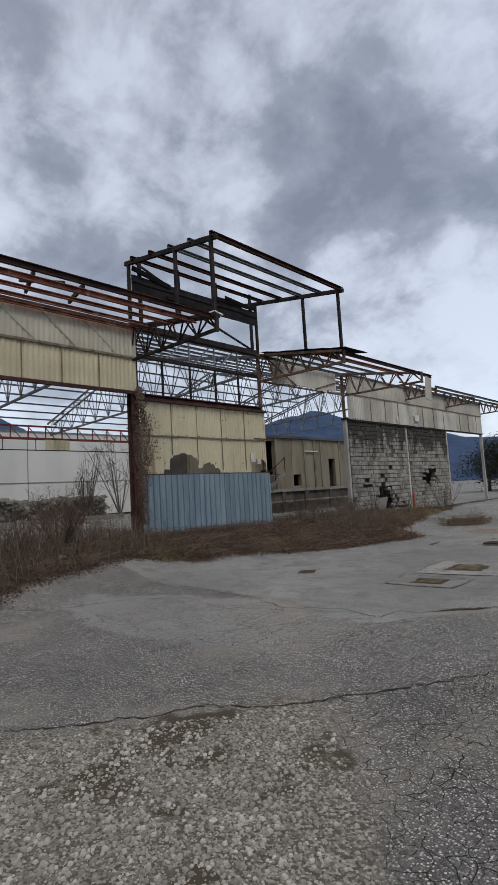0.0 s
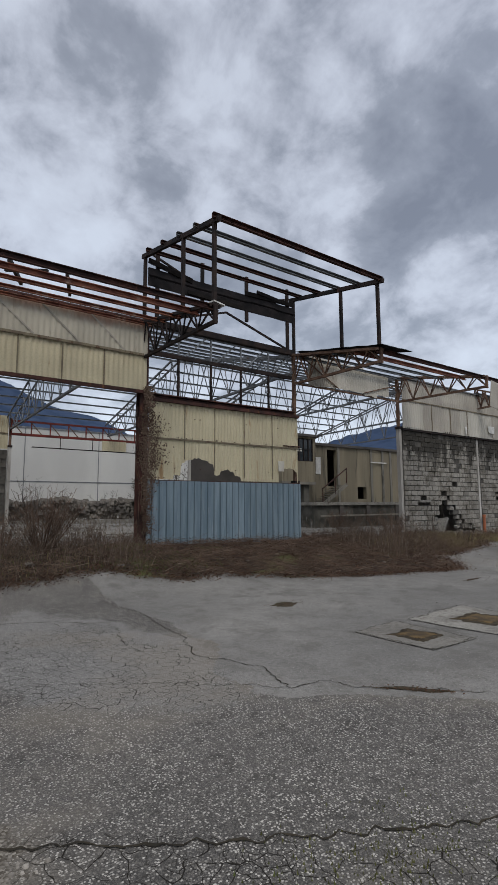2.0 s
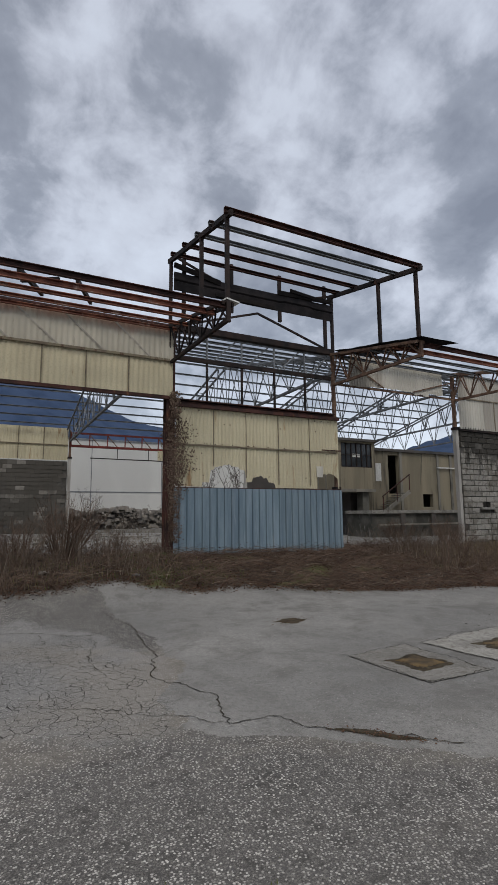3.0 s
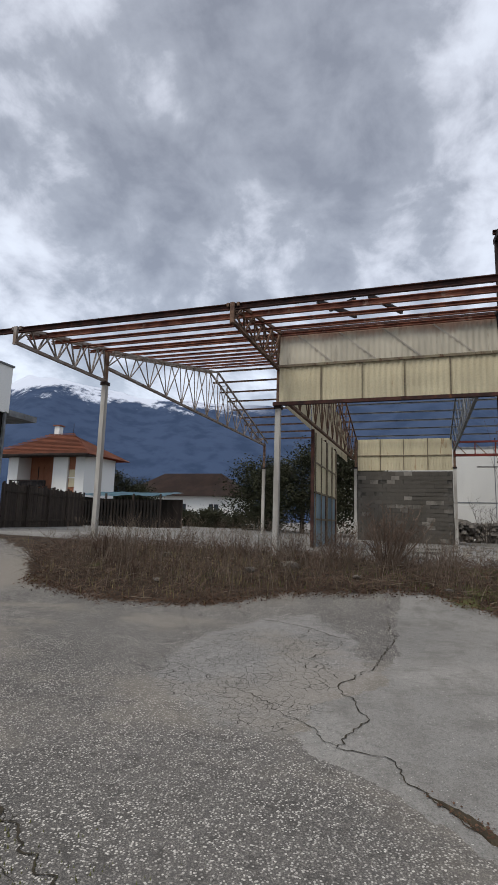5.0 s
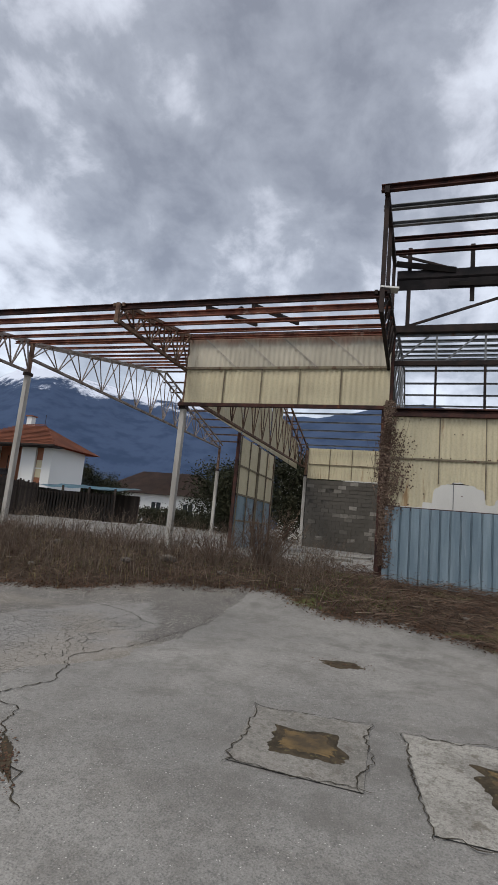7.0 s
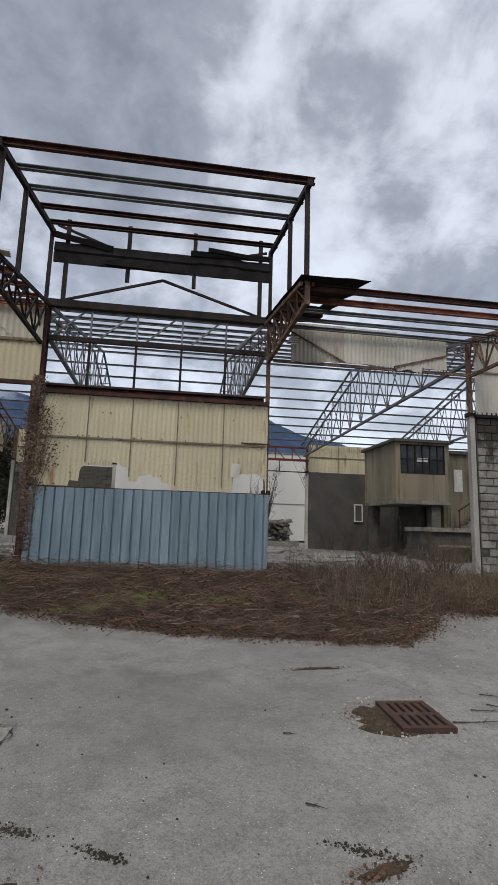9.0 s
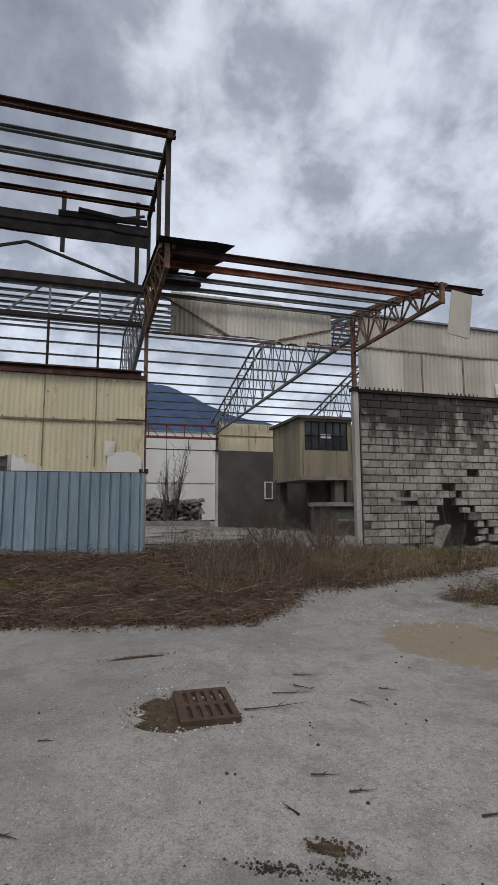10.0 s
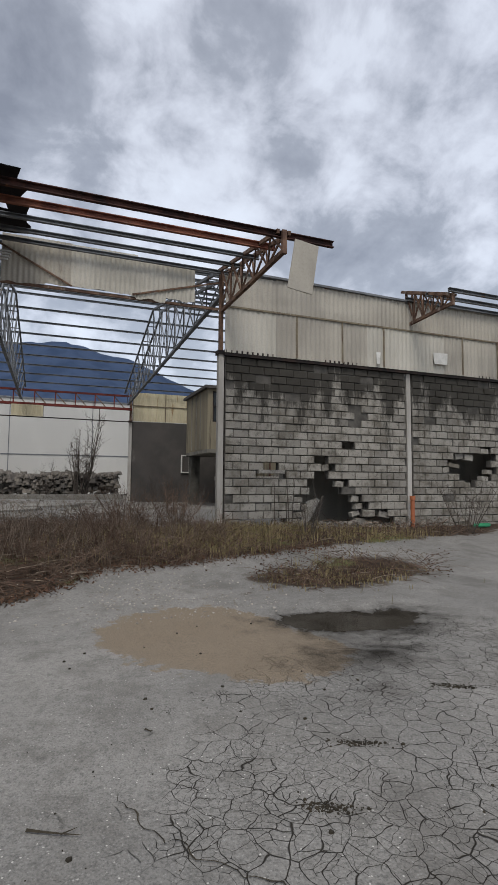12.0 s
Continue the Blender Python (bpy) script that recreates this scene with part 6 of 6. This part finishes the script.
def grate():
    cx, cy, ang = -4.12, 12.35, -3.0
    z = ground_at(cx, cy)
    t = thing("drain_grate", (cx, cy, z), "rusty cast-iron drain grate with slots, set crooked in the yard", "grate", turn=ang)
    w, l = 0.58, 0.40
    hx, hy = w / 2, l / 2
    for a in ((-hx, -hx + 0.05, -hy, hy), (hx - 0.05, hx, -hy, hy), (-hx + 0.05, hx - 0.05, -hy, -hy + 0.035), (-hx + 0.05, hx - 0.05, hy - 0.035, hy)):
        part("rim", box(a[0], a[1], a[2], a[3], -0.02, 0.035), M_IRON, t)
    part("middle_bar", box(-0.03, 0.03, -hy + 0.035, hy - 0.035, -0.02, 0.033), M_IRON, t)
    for s in (-1, 1):
        for k in range(6):
            y = -hy + 0.035 + k * 0.066 - 0.008
            xa, xb = (0.03, hx - 0.05) if s > 0 else (-hx + 0.05, -0.03)
            part("bar", box(xa, xb, max(y, -hy + 0.034), min(y + 0.036, hy - 0.034), -0.02, 0.033), M_IRON, t)
    # thin near-black plate gives the shaded depth under the bars
    part("pit", box(-hx + 0.04, hx - 0.04, -hy + 0.03, hy - 0.03, -0.03, -0.018), M_CRACK, t, "near-black plate standing for the shaded pit below the bars")
    vs, fs = scatter_stones(240, lambda: (lambda a, r: (cx + math.cos(a) * r * 0.42, cy - 0.1 + math.sin(a) * r * 0.42, ground_at(cx, cy)))(random.random() * 6.28, random.uniform(0.7, 1.25)), 0.004, 0.018)
    stuff("grate_gravel", vs, fs, M_STONE, "loose gravel and dirt round the drain grate", "gravel")
    vs, fs = scatter_stones(500, lambda: (lambda a, q: (cx + math.cos(a) * q * 0.36, cy - 0.16 + math.sin(a) * q * 0.42, ground_at(cx, cy) + 0.008))(random.random() * 6.28, random.random() ** 0.6), 0.003, 0.012, 0.5)
    stuff("grate_litter", vs, fs, M_LITTER, "leaf crumbs in the dirt round the drain grate", "litter")
    ring = [(cx + 0.02 + math.cos(k * 0.2618) * (0.30 + 0.2 * noise.noise((k * 0.93, 0.3, 0))), cy - 0.14 + math.sin(k * 0.2618) * (0.36 + 0.24 * noise.noise((k * 0.77, 5.4, 0)))) for k in range(24)]
    tagged(link_mesh("dirt_ring", blot(ring, 0.008), M_MUDDARK), "mossy dirt round the drain grate", "dirt", kind="structure")


grate()


def stick(x, y, a, L, r, twigs=1):
    vs, fs = [], []
    z = ground_at(x, y) + r
    stem(vs, fs, (x, y, z), (math.cos(a), math.sin(a), 0.01), L, r, (random.uniform(-0.3, 0.3), random.uniform(-0.3, 0.3), 0), 5)
    for _ in range(twigs):
        f = random.uniform(0.3, 0.7)
        stem(vs, fs, (x + math.cos(a) * L * f, y + math.sin(a) * L * f, z), (math.cos(a + 0.8), math.sin(a + 0.8), 0.05), L * 0.3, r * 0.6, (0, 0, 0), 2)
    me = bpy.data.meshes.new("stick")
    me.from_pydata(vs, [], fs)
    me.materials.append(M_CRACK)
    tagged(new("stick", me), "thin dark broken twig lying on the yard", "stick", "twigs on the yard")


random.seed(31)
for x, y, a, L in ((-4.0, 12.6, 83, 0.5), (-3.96, 13.4, 30, 0.2), (-3.06, 12.7, 70, 0.16), (-2.86, 12.82, 80, 0.14), (-2.75, 12.51, 200, 0.12), (-4.11, 13.72, 60, 0.15), (-3.9, 11.28, 80, 0.1),
                   (-4.36, 13.11, 40, 0.2), (-4.25, 12.9, 75, 0.3), (-2.75, 14.05, 60, 0.22), (-2.5, 13.3, 85, 0.2), (-3.4, 14.6, 40, 0.06), (-4.6, 13.2, 70, 0.2), (-2.4, 12.0, 20, 0.14), (-3.0, 11.2, 60, 0.12)):
    stick(x, y, radians(a), L, 0.0065, 1)
# small dark clods
vs, fs = scatter_stones(260, lambda: (lambda x, y: (x, y, ground_at(x, y)))(random.uniform(-5.5, -1.3), random.uniform(9.3, 16.5)), 0.003, 0.014, 0.5)
stuff("dark_clods", vs, fs, M_CRACK, "scattered dark clods and leaf bits on the yard", "clods")
vs, fs = [], []
for cx, cy in ((-2.6, 11.35), (-2.45, 12.3), (-2.35, 12.55), (-2.7, 10.2), (-2.3, 10.1), (-2.1, 13.0), (-2.9, 9.8), (-2.5, 15.2), (-2.9, 15.6), (-3.3, 16.6)):
    a, b = scatter_stones(260, lambda: (lambda u, v: (cx + u + 0.5 * v, cy + v, ground_at(cx + u, cy + v)))(random.gauss(0, 0.022), random.gauss(0, 0.06)), 0.002, 0.010, 0.5)
    o = len(vs)
    vs += a
    fs += [tuple(i + o for i in f) for f in b]
stuff("dirt_clumps", vs, fs, M_CRACK, "clumps of dirt and moss on the yard", "dirt")

# gravel where the walk begins
def gravel_place():
    while True:
        x, y = random.uniform(-3.9, -0.4), random.uniform(-0.4, 3.0)
        if (x + 2.0) * 0.76 + (y - 2.9) * 0.65 < random.uniform(-0.5, 0.05) and y < 1.0 + (x + 3.65) * 1.33 and blob(x, y, -1.9, 1.3, 2.2, 1.8) > 0:
            return x, y, ground_at(x, y)


vs, fs = scatter_stones(17000, gravel_place, 0.004, 0.019, 0.45)
stuff("gravel", vs, fs, M_STONE, "loose pale gravel on the broken asphalt", "gravel")
vs, fs = scatter_stones(1600, lambda: (lambda x, y: (x, y, ground_at(x, y)))(random.uniform(-8.2, -5.5), random.gauss(15.2, 0.9)), 0.004, 0.018)
stuff("loose_grit", vs, fs, M_STONE, "pale grit washed over the yard beside the weeds", "gravel")
random.seed(41)
for x, y, r in ((-8.0, 12.4, 0.05), (-9.5, 2.5, 0.1), (-9.6, 4.6, 0.08), (-8.6, 0.9, 0.07), (-9.3, 6.2, 0.06), (-10.0, 3.2, 0.16), (-10.1, 0.3, 0.12), (-9.0, 9.0, 0.04)):
    bm = bmesh.new()
    lump(bm, (0, 0, 0), r, x)
    ob = link_mesh("pale_stone", bm, M_RUBBLE)
    ob.scale = (1, 1.4, 0.6)
    ob.location = (x, y, ground_at(x, y) + r * 0.5)
    tagged(ob, "pale lump of broken concrete among the weeds", "stone", "pale stones")
bm = beam((0, 0, 0), (0, 0.55, 0), 0.1, 0.1)
bmesh.ops.bevel(bm, geom=bm.edges[:], offset=0.03, segments=2, affect="EDGES")
ob = link_mesh("green_bottle", bm, M_GREEN)
ob.location = (-10.6, 23.9, ground_at(-10.6, 23.9) + 0.05)
tagged(ob, "green plastic tube lying before the block wall", "tube")


# ---- block walls, block by block ----
def block_wall(name, y0, y1, label, holes, seed):
    random.seed(seed)
    z0 = ground_z(FX, (y0 + y1) / 2) - 0.05
    t = thing(name, (0, 0, 0), label, "wall", kind="structure")
    bl, bh, j = BLOCK_L, BLOCK_H, 0.02
    meshes = {}

    def block_mesh(L, H):
        key = (round(L, 2), round(H, 2))
        if key not in meshes:
            bm = box(-0.09, 0.09, 0, key[0], 0, key[1])
            bmesh.ops.bevel(bm, geom=[e for e in bm.edges if e.verts[0].co.x > 0.05 and e.verts[1].co.x > 0.05], offset=0.008, segments=1, affect="EDGES")
            me = bpy.data.meshes.new("block")
            bm.to_mesh(me)
            bm.free()
            me.materials.append(M_BLOCK)
            meshes[key] = me
        return meshes[key]

    def rim(yc, zc):
        return min((yc - cy) ** 2 / ry ** 2 + (zc - cz) ** 2 / rz ** 2 for cy, cz, ry, rz in holes)
    core = bmesh.new()
    rows = int((4.34 - z0) / bh + 0.99)
    for r in range(rows):
        z = 4.34 - (r + 1) * bh
        y = y0 - (bl / 2 if r % 2 else 0)
        while y < y1 - 0.02:
            a, b = max(y, y0), min(y + bl, y1)
            if b - a > 0.06:
                edge = rim((a + b) / 2, z + bh / 2)
                if 0.7 < edge <= 1:
                    # broken stub left inside the rim
                    ob = new("block", block_mesh(b - a - j, bh - j))
                    ob.parent = t
                    ob.scale = (0.8, random.uniform(0.5, 0.95), random.uniform(0.6, 1.0))
                    ob.rotation_euler = (random.uniform(-0.25, 0.25), 0, random.uniform(-0.2, 0.2))
                    ob.location = (FX - random.uniform(0.0, 0.05), a + (b - a) * random.uniform(0, 0.35), z)
                elif edge > 1 and not (random.random() < 0.005):
                    ob = new("block", block_mesh(b - a - j, bh - j))
                    ob.parent = t
                    ob.location = (FX + random.uniform(-0.012, 0.012), a + j / 2, z)
                    if edge < 1.7 and random.random() < 0.6:
                        # broken stub at the rim of a hole
                        ob.scale = (0.9, random.uniform(0.45, 0.8), random.uniform(0.7, 1.0))
                        ob.rotation_euler = (random.uniform(-0.12, 0.12), 0, random.uniform(-0.1, 0.1))
                        y += bl
                        continue
                    if random.random() < 0.06:
                        ob.location.x -= random.uniform(0.02, 0.05)
                    box(FX - 0.08, FX + 0.06, a - 0.001, b + 0.001, z - 0.001, z + bh + 0.001, core)
            y += bl
    part("mortar", core, M_MORTAR, t)
    return t


BLOCK_L, BLOCK_H = 0.37, 0.182
block_wall("wall_13", 17.6, 22.45, "grey concrete block wall, sooty above, with broken holes", ((18.75, 1.78, 0.34, 0.16), (20.3, 0.85, 0.75, 0.6), (20.05, 1.5, 0.3, 0.36), (18.6, 0.5, 0.45, 0.16), (20.75, 2.45, 0.12, 0.12), (21.7, 0.55, 0.3, 0.25)), 1)
block_wall("wall_14", 22.65, 27.0, "grey concrete block wall, sooty above, with a broken hole", ((24.5, 1.95, 0.7, 0.35), (25.0, 2.2, 0.3, 0.2)), 2)
# walls added behind the block walls, so that their holes look dim
slab("wall_15", -12.8, -12.6, 19.6, 27.2, 0.4, 4.3, M_CONC, "stained wall added behind the block wall to dim its holes")
slab("wall_16", -12.6, -11.5, 27.05, 27.2, 0.4, 4.3, M_CONC, "stained end wall added behind the block wall to dim its holes")
led = link_mesh("stone_ledge", box(FX - 0.05, FX + 0.16, 18.38, 19.02, 1.72, 1.8), M_SLAB)
tagged(led, "pale stone ledge at a gap in the block wall", "ledge")
pipe = thing("orange_pipe", (FX + 0.22, 22.5, ground_z(FX, 22.5)), "short orange plastic downpipe at the wall's foot", "pipe")
bm = bmesh.new()
bmesh.ops.create_cone(bm, segments=12, radius1=0.055, radius2=0.055, depth=0.75, cap_ends=True, matrix=Matrix.Translation((0, 0, 0.35)))
part("tube", bm, M_ORANGEPIPE, pipe, smooth=False)
bm = bmesh.new()
bmesh.ops.create_cone(bm, segments=12, radius1=0.07, radius2=0.07, depth=0.1, cap_ends=True, matrix=Matrix.Translation((0, 0, 0.72)))
part("socket", bm, M_ORANGEPIPE, pipe)
# broken piece leaning in the big hole, and the heap under it
bm = prism(((0, 0), (0.75, 0.02), (0.62, 0.5), (0.2, 0.42)), 0, 0.09)
ob = link_mesh("broken_slab", bm, M_SLAB)
ob.matrix_basis = pose(FX + 0.32, 19.45, ground_z(FX, 20) - 0.02, 8, -62, 78)
tagged(ob, "pale broken concrete slab leaning at a hole in the wall", "slab")
vs, fs = scatter_stones(420, lambda: (lambda y: (FX + 0.15 + abs(random.gauss(0, 0.22)), y, ground_z(FX, 20) + random.uniform(0, 0.12)))(random.choice((random.gauss(20.2, 0.5), random.uniform(17.8, 26.5)))), 0.015, 0.09, 0.7)
stuff("wall_rubble", vs, fs, M_RUBBLE, "broken block pieces heaped at the wall's foot", "rubble")

# broken plates of the hall's concrete floor
random.seed(52)
for x, y, r in ((-13.6, 9.2, 1.0), (-15.4, 10.6, 1.3), (-14.4, 13.2, 1.1), (-16.9, 8.8, 1.2), (-17.6, 12.4, 1.4), (-19.6, 10.4, 1.3), (-16.4, 15.2, 1.2), (-20.8, 13.6, 1.5), (-22.6, 9.6, 1.4), (-14.2, 4.8, 1.1), (-17.5, 5.2, 1.3), (-20.6, 5.6, 1.3), (-23.4, 14.6, 1.4), (-19.5, 16.6, 1.2)):
    pts = [(r * random.uniform(0.75, 1.1) * math.cos(k * math.tau / 7), r * random.uniform(0.75, 1.1) * math.sin(k * math.tau / 7)) for k in range(7)]
    ob = link_mesh("floor_plate", prism(pts, -0.1, 0.05), M_SLAB)
    ob.matrix_basis = pose(x, y, ground_z(x, y), random.uniform(-0.8, 0.8), random.uniform(-0.8, 0.8), random.uniform(0, 60))
    tagged(ob, "cracked pale plate of the hall's concrete floor", "floor plate", "broken floor plates")
random.seed(77)
for y0 in (18.75, 19.05, 19.12, 19.2, 19.9):
    vs, fs = [], []
    p = stem(vs, fs, (FX + 0.16, y0, ground_z(FX, y0) - 0.03), (-0.03, random.uniform(-0.1, 0.1), 1), random.uniform(1.1, 1.7), 0.014, (-0.02, random.uniform(-0.25, 0.25), 0), 6)
    me = bpy.data.meshes.new("vine")
    me.from_pydata(vs, [], fs)
    me.materials.append(M_BARK)
    tagged(new("vine", me), "bare dark vine stem against the block wall", "vine", "bare vines")
